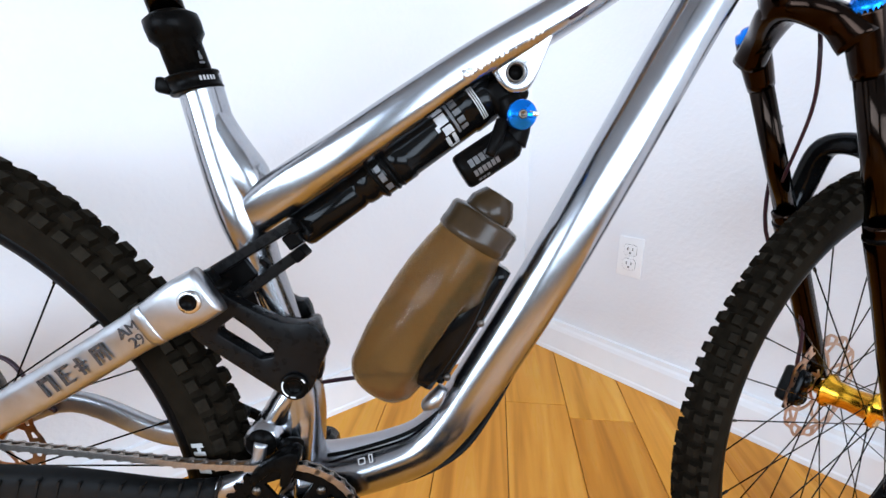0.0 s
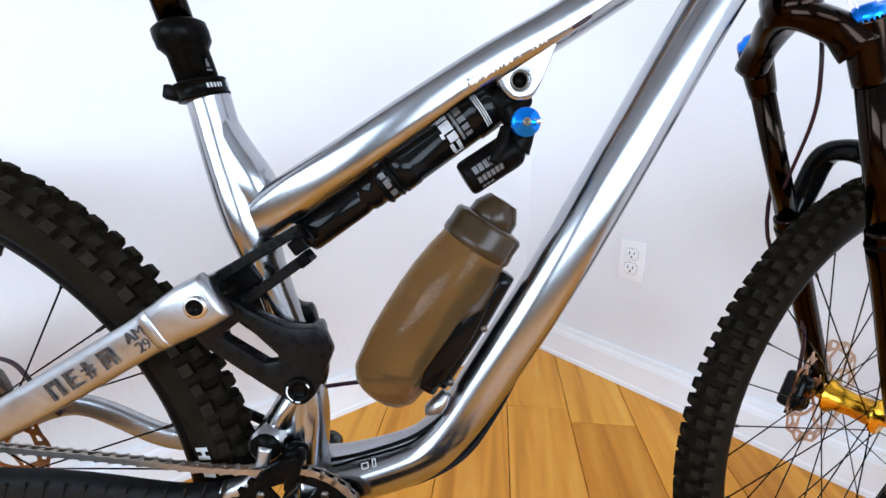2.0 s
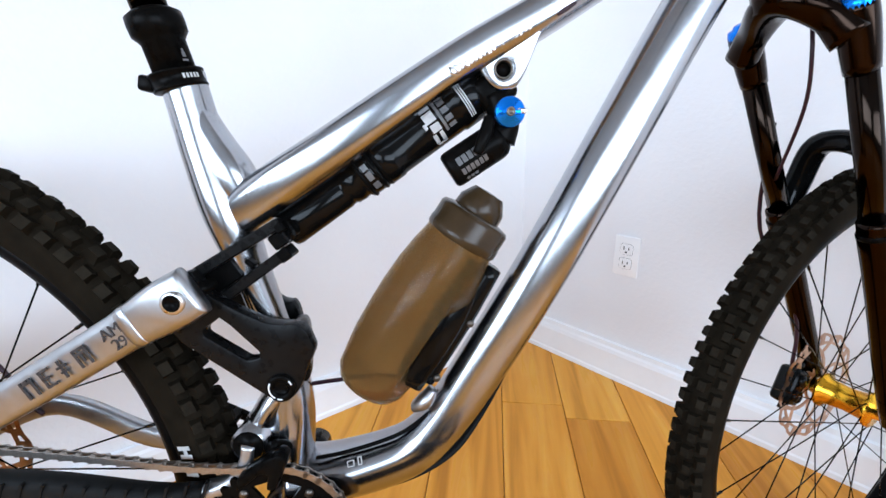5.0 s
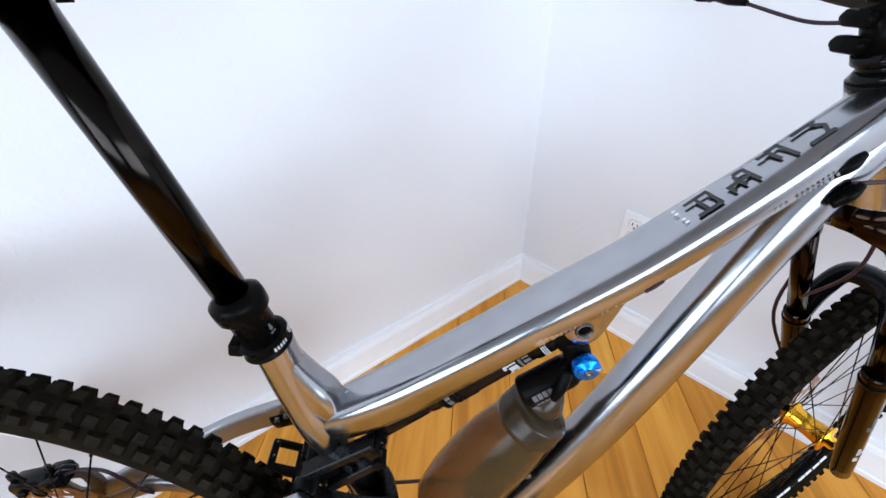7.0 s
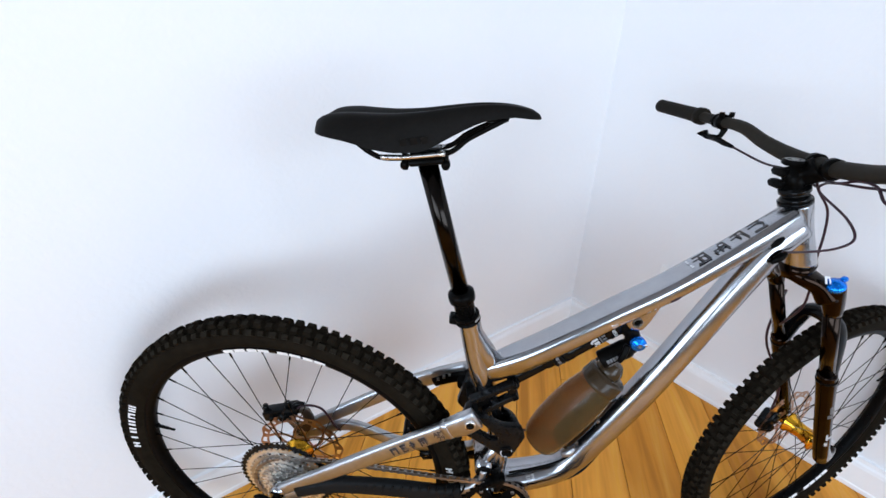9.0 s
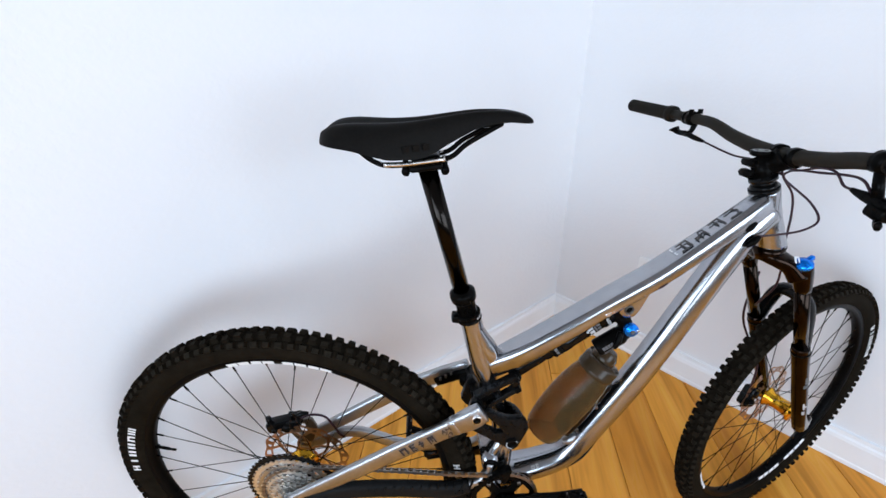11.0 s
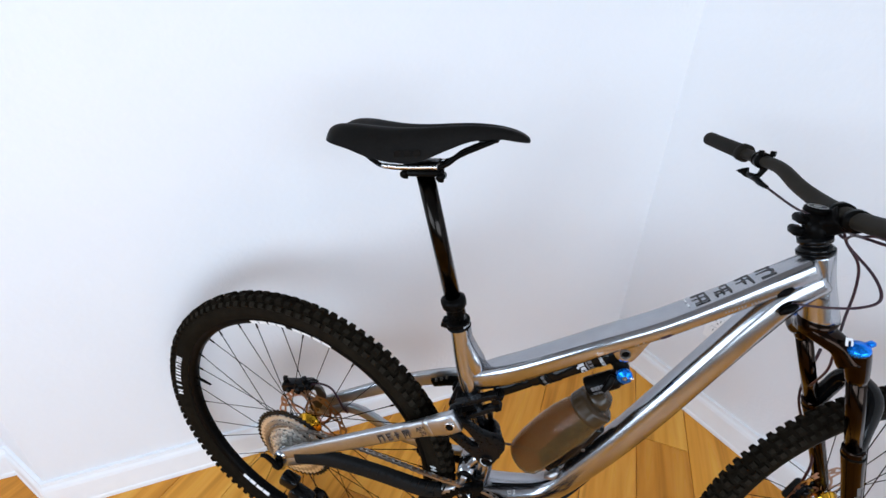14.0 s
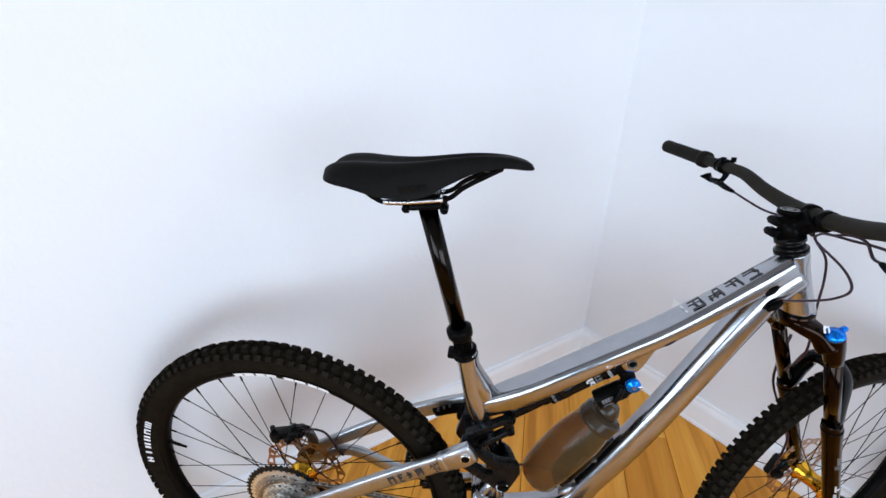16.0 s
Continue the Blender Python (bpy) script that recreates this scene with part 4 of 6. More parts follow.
def arc_patch(name, r0, r1, y, spans, material, parent, m=None, label=""):
    """Flat curved bars on a wheel's side: spans of (from, to) degrees, with own radii where given."""
    b_ = bmesh.new()
    for sp in spans:
        a0, a1 = sp[:2]
        ra, rb = sp[2:4] if len(sp) > 2 else (r0, r1)
        k_ = max(2, int(abs(a1 - a0) / 1.5))
        vs = [[b_.verts.new((r * math.cos(radians(a0 + (a1 - a0) * j / k_)), yy, r * math.sin(radians(a0 + (a1 - a0) * j / k_)))) for j in range(k_ + 1)] for r, yy in ((ra, y[0] + (y[1] - y[0]) * (ra - r0) / (r1 - r0)), (rb, y[0] + (y[1] - y[0]) * (rb - r0) / (r1 - r0)))]
        for j in range(k_):
            b_.faces.new((vs[0][j], vs[0][j + 1], vs[1][j + 1], vs[1][j]))
    bmesh.ops.recalc_face_normals(b_, faces=b_.faces)
    ob = part(name, b_, material, parent, label)
    return ob


TYRE_ME = tyre_mesh()
RIM_ME = ring_mesh("rim", [(r, y * 0.8) for r, y in ((0.2985, -0.006), (0.3005, -0.0115), (0.306, -0.0145), (0.3165, -0.0155), (0.3175, -0.0135), (0.312, -0.012), (0.312, 0.012), (0.3175, 0.0135), (0.3165, 0.0155), (0.306, 0.0145), (0.3005, 0.0115), (0.2985, 0.006))], 120, SATIN)


def spoke_mesh():
    b_ = bmesh.new()
    cyl(b_, (0, 0, 0), (0, 0, 1), 0.0009, seg=6)
    cyl(b_, (0, 0, 0.95), (0, 0, 1.0), 0.0019, seg=6)
    smooth(b_)
    me = to_mesh("spoke", b_)
    me.materials.append(GLOSS)
    return me


SPOKE_ME = spoke_mesh()


def rotor_mesh(r=0.09):
    """A brake disc with a waved edge, a ring of slots and curved arms."""
    b_ = bmesh.new()
    k = 12
    for i in range(k):
        a0, a1 = 360 * i / k, 360 * (i + 1) / k
        for j in range(5):
            b0, b1 = radians(a0 + (a1 - a0) * j / 5), radians(a0 + (a1 - a0) * (j + 1) / 5)
            e0, e1 = 0.003 * math.cos(radians(j * 72)), 0.003 * math.cos(radians((j + 1) * 72))
            loops = [((r + e0, b0), (r + e1, b1), (r - 0.004 + e1, b1), (r - 0.004 + e0, b0)), ((r - 0.0125, b0), (r - 0.0125, b1), (r - 0.0165, b1), (r - 0.0165, b0))]
            if j in (0, 2):
                loops.append(((r - 0.004 + e0, b0), (r - 0.004 + e1, b1), (r - 0.0125, b1), (r - 0.0125, b0)))
            for lp in loops:
                for y, rev in ((-0.0009, False), (0.0009, True)):
                    vs = [b_.verts.new((q * math.cos(t), y, q * math.sin(t))) for q, t in lp]
                    b_.faces.new(vs[::-1] if rev else vs)
    for i in range(6):
        for s in (1, -1):
            a = 2 * math.pi * i / 6
            pts = [((0.024 + (r - 0.016 - 0.024) * u) * math.cos(a + s * 0.75 * u), 0, (0.024 + (r - 0.04) * u) * math.sin(a + s * 0.75 * u)) for u in (0, 0.33, 0.66, 1)]
            tube(b_, pts, 0.0032, 0.0009, seg=8, square=4, per=3)
    lathe(b_, [(0.022, -0.001), (0.026, -0.001), (0.026, 0.001), (0.022, 0.001)], pose(0, 0, 0, 90), 30, cap=False)
    bmesh.ops.remove_doubles(b_, verts=b_.verts, dist=1e-5)
    me = to_mesh("brake_rotor", b_)
    me.materials.append(COPPER)
    return me


ROTOR_ME = rotor_mesh()


def wheel(m, label, flange, rotor_y, turn):
    """A spoked wheel about its local y at the pose m in the bike. flange: the hub's flanges (y, radius)."""
    b_ = bmesh.new()
    (ya, fa), (yb, fb) = flange
    prof = [(0.009, ya - 0.016), (0.011, ya - 0.015), (0.0125, ya - 0.004), (fa + 0.002, ya - 0.002), (fa + 0.002, ya + 0.002), (0.021, ya + 0.006), (0.0185, 0.0), (0.021, yb - 0.006), (fb + 0.002, yb - 0.002), (fb + 0.002, yb + 0.002), (0.0145, yb + 0.004), (0.012, yb + 0.016), (0.009, yb + 0.016)]
    lathe(b_, [(r, -y) for r, y in prof][::-1], pose(0, 0, 0, 90), 36)
    hub = part("wheel", smooth(b_), GOLD, bike, label)
    hub.matrix_local = m
    shared("tyre", TYRE_ME, RUBBER, hub, pose(0, 0, 0, 0, turn, 0), "black knobbly tyre")
    shared("rim", RIM_ME, SATIN, hub, Matrix(), "black rim with white decals")
    for i in range(32):
        s = -1 if i % 2 else 1
        y, fr = (ya, fa) if s < 0 else (yb, fb)
        a_rim = 2 * math.pi * (i + 0.25) / 32
        lead = 0.95 if (i // 2) % 2 else -0.95
        p = Vector((fr * math.cos(a_rim + lead), y, fr * math.sin(a_rim + lead)))
        q = Vector((0.2995 * math.cos(a_rim), s * 0.003, 0.2995 * math.sin(a_rim)))
        d = q - p
        shared("spoke", SPOKE_ME, GLOSS, hub, Matrix.Translation(p) @ d.to_track_quat("Z", "Y").to_matrix().to_4x4() @ Matrix.Diagonal((1, 1, d.length, 1)))
    shared("brake_rotor", ROTOR_ME, COPPER, hub, pose(0, rotor_y, 0), "slotted steel brake disc")
    return hub


REAR_C = Vector((-0.351, 0.016, 0.371))
rear = wheel(pose(*REAR_C, 2.67, 0, -5.57), "rear wheel with gold hub and black spokes", ((-0.024, 0.029), (0.027, 0.029)), 0.038, 0)
FRONT_C, FRONT_YAW = Vector((0.789, 0.146, 0.348)), 21.2
FM = pose(*FRONT_C, 0.9, 0, FRONT_YAW) @ Matrix.Diagonal((0.914, 0.93, 0.914, 1))
front = wheel(FM, "front wheel with gold hub and black spokes", ((-0.03, 0.026), (0.03, 0.026)), 0.042, 1.5)


def wheel_prints(w, word, decals, valve_angle):
    bars = []
    for k, sign in enumerate((((0.1, 0.9), (1.35, 2.15), (2.6, 3.4)), ((0.4, 1.2), (2.3, 3.1), (1.2, 2.3)), ((0.3, 1.3), (2.0, 3.0)), ((0.3, 1.3), (2.0, 3.0)), ((1.1, 2.0),), ((0.3, 1.1), (2.0, 2.8), (1.1, 2.0)))):
        for n_, (u, v) in enumerate(sign):
            low, high = ((0.3345, 0.3385) if k == 1 else (0.330, 0.3335)) if n_ == 2 and k else (0.325, 0.3385)
            bars.append((word + 3.9 * k + u, word + 3.9 * k + v, low, high))
    arc_patch("tyre_print", 0.324, 0.339, (-0.0212, -0.0228), bars, WHITE, w, label="white sidewall lettering as plain bars")
    for d in decals:
        arc_patch("rim_decal", 0.3005, 0.3105, (-0.0104, -0.0137), [(d + 4.2 * k, d + 4.2 * k + a, 0.3012 if k % 2 else 0.3018, 0.3100) for k, a in enumerate((3.8, 3.4, 3.8, 3.6))], WHITE, w, label="white rim decal as plain bars")
    b_ = bmesh.new()
    a = radians(valve_angle)
    e = Vector((math.cos(a), 0, math.sin(a)))
    cyl(b_, e * 0.299, e * 0.272, 0.0032, seg=10)
    cyl(b_, e * 0.272, e * 0.258, 0.0024, seg=10)
    cyl(b_, e * 0.296, e * 0.2935, 0.0055, seg=12)
    part("valve", smooth(b_), BLACK, w)


wheel_prints(rear, 154, (88, 69, 228), 167)
wheel_prints(front, 11, (276, 297, 200), 21)
arc_patch("tyre_print", 0.324, 0.339, (-0.0212, -0.0228), [(-2 + 3.4 * k + u, -2 + 3.4 * k + v, q, r) for k in range(4) for u, v, q, r in ((0.2, 1.0, 0.325, 0.338), (1.8, 2.6, 0.325, 0.338), (1.0, 1.8, 0.330, 0.334))], PALE, rear, label="pale sidewall lettering as plain bars")

# cassette: sprockets from the largest inwards
COG = [(t_, r_ * 0.91) for t_, r_ in ((51, 0.1035), (45, 0.0915), (39, 0.0795), (33, 0.0672), (28, 0.0572), (24, 0.049), (21, 0.043), (18, 0.037), (16, 0.033), (14, 0.029), (12, 0.025), (10, 0.021))]
for i, (teeth, r) in enumerate(COG):
    b_ = bmesh.new()
    y = -0.033 - 0.0034 * i
    loop = []
    for k in range(teeth * 4):
        a = 2 * math.pi * k / (teeth * 4)
        rr = r + (0.0022 if k % 4 in (0, 1) else -0.0022)
        loop.append((rr * math.cos(a), rr * math.sin(a)))
    holes = []
    if r > 0.035:
        nh = 18 if r > 0.06 else 12
        for k in range(nh):
            a0 = 2 * math.pi * (k + 0.3 * i) / nh
            w_ = 2 * math.pi / nh * 0.30
            r0, r1 = r * 0.60, r * 0.88
            holes.append([(q * math.cos(a0 + s * w_ * 1.0), q * math.sin(a0 + s * w_)) for q, s in ((r0, -1), (r1, -1), (r1, 1), (r0, 1))])
    prism(b_, loop, y - 0.0009, y + 0.0009, 0, holes)
    part("sprocket", b_, (COGSTEEL, COGSTEEL, COGDARK)[i % 3] if i else LINKBLACK, rear, "bright steel sprocket" if i == 1 else "")
b_ = bmesh.new()
cyl(b_, (0, -0.071, 0), (0, -0.025, 0), 0.018, seg=24)
part("freehub", smooth(b_), DARKSTEEL, rear)

# rear brake caliper with its hose, on the far stay
b_ = bmesh.new()
box(b_, (-0.392, 0.068, 0.455), (0.058, 0.028, 0.026), pose(0, 0, 0, 0, -12, 0), 0.007, 3)
box(b_, (-0.362, 0.068, 0.462), (0.03, 0.036, 0.02), pose(0, 0, 0, 0, -12, 0), 0.005)
cyl(b_, (-0.377, 0.05, 0.455), (-0.377, 0.054, 0.455), 0.009)
cyl(b_, (-0.402, 0.05, 0.451), (-0.402, 0.055, 0.451), 0.006)
for x_, z_ in ((-0.415, 0.463), (-0.366, 0.473)):
    cyl(b_, (x_, 0.066, z_), (x_, 0.066, z_ + 0.012), 0.0055, seg=12)
tube(b_, [(-0.358, 0.066, 0.470), (-0.345, 0.066, 0.480), (-0.331, 0.066, 0.480)], [0.006, 0.0055, 0.004], seg=10)
cal = part("brake_caliper", crisp(b_), GLOSS, bike, "black rear disc brake caliper")
b_ = bmesh.new()
tube(b_, [(-0.356, 0.065, 0.466), (-0.328, 0.065, 0.477), (-0.300, 0.066, 0.470), (-0.285, 0.068, 0.444), (-0.275, 0.072, 0.412), (-0.266, 0.076, 0.396)], 0.0025, seg=8)
part("brake_hose", smooth(b_), CABLE, cal)
b_ = bmesh.new()
prism(b_, rounded([(-0.41, 0.452), (-0.33, 0.458), (-0.32, 0.43), (-0.335, 0.39), (-0.365, 0.392), (-0.38, 0.42)], 0.008), 0.074, 0.082, 0.002, [rounded([(-0.375, 0.44), (-0.345, 0.445), (-0.343, 0.415), (-0.36, 0.412)], 0.006)])
part("caliper_mount", crisp(b_), DARKSTEEL, bike)

# derailleur
b_ = bmesh.new()
box(b_, (-0.348, -0.082, 0.335), (0.04, 0.026, 0.03), pose(0, 0, 0, 0, 25, 0), 0.008, 3)
box(b_, (-0.322, -0.085, 0.300), (0.055, 0.03, 0.036), pose(0, 0, 0, 0, 30, 0), 0.01, 3)
cyl(b_, (-0.30, -0.06, 0.272), (-0.30, -0.098, 0.272), 0.02, seg=24)
der = part("rear_derailleur", smooth(b_), GLOSS, bike, "black rear derailleur hanging below the axle")
b_ = bmesh.new()
for y in (-0.066, -0.05):
    prism(b_, rounded([(-0.315, 0.285), (-0.29, 0.28), (-0.255, 0.20), (-0.265, 0.185), (-0.285, 0.19)], 0.008), y, y + 0.002, 0)
part("derailleur_cage", crisp(b_), BLACK, der)
for p in ((-0.302, 0.272), (-0.27, 0.2)):
    b_ = bmesh.new()
    lathe(b_, [(0.004, -0.004), (0.021 if p[1] < 0.25 else 0.016, -0.003), (0.021 if p[1] < 0.25 else 0.016, 0.003), (0.004, 0.004)], Matrix.Translation((p[0], -0.057, p[1])) @ pose(0, 0, 0, 90), 24)
    part("jockey_wheel", smooth(b_), BLACK, der)
b_ = bmesh.new()
tube(b_, [(-0.415, -0.075, 0.378), (-0.40, -0.077, 0.381), (-0.37, -0.08, 0.36)], [0.004, 0.005, 0.006], seg=10)
part("cable_fin", smooth(b_), BLACK, der)
b_ = bmesh.new()
lathe(b_, [(0.006, 0.0), (0.012, 0.0), (0.012, 0.008), (0.006, 0.008)], Matrix.Translation((-0.358, -0.07, 0.369)) @ pose(0, 0, 0, 90), 24)
part("thru_axle", smooth(b_), BLACK, bike)

der.matrix_local = Matrix.Translation((0.022, 0, 0.008))

# chainset
RING_Y = -0.058
RC = Vector((BB.x + 0.001, 0, BB.z))
b_ = bmesh.new()
loop = []
for k in range(32 * 4):
    a = 2 * math.pi * k / 128
    rr = 0.0655 + (0.0024 if k % 4 in (0, 1) else -0.0024)
    loop.append((RC.x + rr * math.cos(a), RC.z + rr * math.sin(a)))
wins = [[(RC.x + q * math.cos(a0 + s), RC.z + q * math.sin(a0 + s)) for q, s in ((0.026, -0.28), (0.052, -0.45), (0.0545, 0.0), (0.052, 0.45), (0.026, 0.28))] for a0 in [2 * math.pi * k / 5 + 0.3 for k in range(5)]]
prism(b_, loop, RING_Y - 0.0018, RING_Y + 0.0018, 0, wins)
ring = part("chainring", b_, BLACK, bike, "black narrow-wide chainring")
for k in range(5):
    a0 = 2 * math.pi * k / 5 + 0.3 + math.pi / 5
    b_ = bmesh.new()
    cyl(b_, (RC.x + 0.05 * math.cos(a0), RING_Y - 0.004, RC.z + 0.05 * math.sin(a0)), (RC.x + 0.05 * math.cos(a0), RING_Y, RC.z + 0.05 * math.sin(a0)), 0.004, seg=12)
    part("ring_bolt", smooth(b_), DARKSTEEL, ring)
b_ = bmesh.new()
cyl(b_, (0, 0, -0.0115), (0, 0, 0.0115), 0.0016, seg=6)
PIN_ME = to_mesh("pedal_pin", b_)
CR_A = radians(10)
for s, base in ((-1, 0), (1, math.pi)):
    u = Vector((math.cos(CR_A + base), 0, math.sin(CR_A + base)))
    y0 = -0.07 if s < 0 else 0.062
    b_ = bmesh.new()
    c = Vector((RC.x, 0, RC.z))
    tube(b_, [c + Vector((0, y0, 0)) - u * 0.01, c + u * 0.03 + Vector((0, y0 + s * 0.002, 0)), c + u * 0.1 + Vector((0, y0 + s * 0.009, 0)), c + u * 0.152 + Vector((0, y0 + s * 0.012, 0))], [0.016, 0.0155, 0.012, 0.0125], [0.009, 0.0085, 0.007, 0.0075], seg=16, square=3)
    cyl(b_, c + Vector((0, y0 + s * 0.011, 0)), c + Vector((0, y0 - s * 0.02, 0)), 0.016, seg=22)
    crank = part("crank_arm", smooth(b_), GLOSS, bike, "gloss black crank arm")
    e = c + u * 0.15 + Vector((0, y0 + s * 0.07, 0))
    b_ = bmesh.new()
    for dx in (-0.047, 0.047):
        box(b_, e + Vector((dx, 0, 0)), (0.012, 0.096, 0.015), None, 0.003)
    for dy in (-0.045, 0.045, 0.0):
        box(b_, e + Vector((0, dy, 0)), (0.094, 0.010 if dy else 0.014, 0.013), None, 0.003)
    cyl(b_, e - Vector((0, s * 0.06, 0)), e + Vector((0, s * 0.045, 0)), 0.0085, seg=14)
    ped = part("pedal", crisp(b_), BLACK, crank, "black open platform pedal")
    ped.matrix_local = Matrix.Translation(e) @ pose(0, 0, 0, 0, 28, 0) @ Matrix.Translation(-e)
    for dx in (-0.047, 0.047):
        for dy in (-0.04, -0.015, 0.015, 0.04):
            shared("pedal_pin", PIN_ME, DARKSTEEL, ped, Matrix.Translation(e + Vector((dx, dy, 0))))
# chain guide over the ring
b_ = bmesh.new()
prism(b_, rounded([(0.030, 0.418), (0.058, 0.437), (0.070, 0.441), (0.076, 0.436), (0.072, 0.424), (0.064, 0.404), (0.054, 0.404), (0.058, 0.420), (0.050, 0.420), (0.036, 0.408), (0.028, 0.404)], 0.006), -0.068, -0.05, 0.004)
tube(b_, [(0.056, -0.05, 0.436), (0.062, -0.04, 0.43), (0.066, -0.03, 0.42)], 0.008, 0.005, seg=10)
part("chain_guide", crisp(b_), BLACK, bike, "black chain guide")

# chain: links along the upper run and round the ring
b_ = bmesh.new()
for y in (-0.0027, 0.0027):
    t_ = bmesh.new()
    prism(t_, rounded([(-0.0085, 0.0042), (-0.003, 0.0028), (0.003, 0.0028), (0.0085, 0.0042), (0.0085, -0.0042), (0.003, -0.0028), (-0.003, -0.0028), (-0.0085, -0.0042)], 0.002, 2), y - 0.0006, y + 0.0006, 0)
    join(b_, t_)
for x in (-0.0063, 0.0063):
    cyl(b_, (x, -0.0034, 0), (x, 0.0034, 0), 0.0026, seg=8)
LINK_ME = to_mesh("chain_link", b_)
LINK_ME.materials.append(CHAIN)
run = []
ca, ra_ = Vector((REAR_C.x, 0, REAR_C.z)), 0.0615
cb, rb_ = RC, 0.0655
for k in range(12):
    a = radians(84) + 0.195 * (12 - k)
    run.append((ca + Vector((math.cos(a), 0, math.sin(a))) * ra_, -0.027))
slack = catmull([ca + Vector((0.011, 0, ra_)), (-0.250, 0, 0.4330), (-0.168, 0, 0.4290), (-0.084, 0, 0.4235), (-0.02, 0, 0.4190), cb + Vector((math.cos(radians(104)), 0, math.sin(radians(104)))) * rb_], 24)
far_, step_ = 0.0, []
for p, q in zip(slack, slack[1:]):
    far_ += (q - p).length
    if far_ > 0.0126:
        step_.append(q)
        far_ = 0.0
for k, p in enumerate(step_):
    run.append((p, -0.027 + (RING_Y + 0.027) * k / len(step_)))
for k in range(0, 13):
    a = radians(98) - 0.194 * k
    run.append((cb + Vector((math.cos(a), 0, math.sin(a))) * rb_, RING_Y))
chain_root = None
for i in range(len(run) - 1):
    (p, yp), (q, yq) = run[i], run[i + 1]
    d = q - p
    m = Matrix.Translation((p + q) / 2 + Vector((0, (yp + yq) / 2, 0))) @ Matrix.Rotation(-math.atan2(d.z, d.x), 4, "Y") 
    if chain_root is None:
        chain_root, chain_inv = shared("chain", LINK_ME, BRIGHT, bike, m, "bright steel chain"), m.inverted()
    else:
        shared("chain_link", LINK_ME, BRIGHT, chain_root, chain_inv @ m)

# ---- fork and cockpit ----
fwd = Vector((math.cos(radians(FRONT_YAW)), math.sin(radians(FRONT_YAW)), 0))
lat = Vector((-fwd.y, fwd.x, 0))
CAP_N, CAP_F = Vector((0.574, 0.000, 0.8126)), Vector((0.546, 0.098, 0.815))
LOW_N, LOW_F = Vector((0.752, 0.052, 0.372)), Vector((0.776, 0.192, 0.366))
DROP_N, DROP_F = FRONT_C - lat * 0.058, FRONT_C + lat * 0.058
fork = None
for cap_, drop, s in ((CAP_N, DROP_N, -1), (CAP_F, DROP_F, 1)):
    low_end = LOW_N if s < 0 else LOW_F
    d = (low_end - cap_).normalized()
    L = (low_end - cap_).length
    if fork is None:
        b_ = bmesh.new()
        tube(b_, [CAP_N + UP * -0.024, CAP_N.lerp(HEAD_LOW, 0.35) + UP * -0.012, HEAD_LOW - UP * 0.014, CAP_F.lerp(HEAD_LOW, 0.35) + UP * -0.012, CAP_F - UP * 0.024], [0.016, 0.0135, 0.013, 0.0135, 0.016], [0.014, 0.015, 0.022, 0.015, 0.014], seg=20, square=2.6, side=tuple(fwd))
        cyl(b_, HEAD_LOW - UP * 0.022, HEAD_LOW + hd * -0.003, 0.021, 0.0255, 28)
        fork = part("fork_crown", smooth(b_), BROWN, bike, "gloss dark brown suspension fork crown")
        strokes("crown_print", [(0, 0, 0.004, 0.012, 20), (0.006, 0.003, 0.008, 0.003, 0), (0.008, -0.003, 0.003, 0.008, 15)], Matrix.Translation(CAP_N.lerp(HEAD_LOW, 0.45) + Vector((0, -0.016, 0.002))) @ pose(0, 0, 0, -35, 0, 20), 0.0006, WHITE, fork, "white print as plain bars")
    b_ = bmesh.new()
    tube(b_, [cap_ + d * -0.003, cap_ + d * 0.012, cap_ + d * 0.035, cap_ + d * 0.055], [0.0150, 0.0154, 0.0146, 0.0132], seg=24, per=3)
    part("crown_clamp", smooth(b_), BROWN, fork)
    b_ = bmesh.new()
    cyl(b_, cap_ + d * 0.03, cap_ + d * (L * 0.5), 0.0119, seg=28)
    part("stanchion", smooth(b_), STANCHION, fork, "dark bronze stanchion")
    b_ = bmesh.new()
    M_ = Matrix.Translation(cap_) @ (-d).to_track_quat("Z", "Y").to_matrix().to_4x4()
    lathe(b_, [(0.0150, 0.0), (0.0150, 0.004), (0.0138, 0.009), (0.0092, 0.0105), (0.0076, 0.0135), (0.0, 0.014)], M_, 28, cap=False)
    cp = part("fork_cap", smooth(b_), BLUE, fork, "anodised blue fork cap")
    b_ = bmesh.new()
    box(b_, M_ @ Vector((0.0, 0.017, 0.006)), (0.008, 0.012, 0.008), M_.to_3x3().to_4x4(), 0.002)
    part("cap_lever", smooth(b_), BLUE, cp)
    b_ = bmesh.new()
    tube(b_, [cap_ + d * (L * 0.43), cap_ + d * (L * 0.455), cap_ + d * (L * 0.47), cap_ + d * (L * 0.6), cap_ + d * (L * 0.85), cap_ + d * L], [0.0150, 0.0150, 0.0158, 0.0144, 0.0140, 0.0124], seg=28, per=3)
    tube(b_, [low_end - d * 0.045, low_end.lerp(drop, 0.55) - UP * 0.004, drop], [0.0145, 0.015, 0.017], [0.010, 0.010, 0.010], seg=16, square=3, side=tuple(lat))
    leg = part("fork_lower", smooth(b_), BROWN, fork, "gloss dark brown lower leg")
    b_ = bmesh.new()
    lathe(b_, [(0.0154, 0.0), (0.0163, 0.001), (0.0163, 0.005), (0.0154, 0.006)], Matrix.Translation(cap_ + d * (L * 0.455)) @ d.to_track_quat("Z", "Y").to_matrix().to_4x4(), 28, cap=False)
    part("wiper_seal", smooth(b_), BLACK, leg)
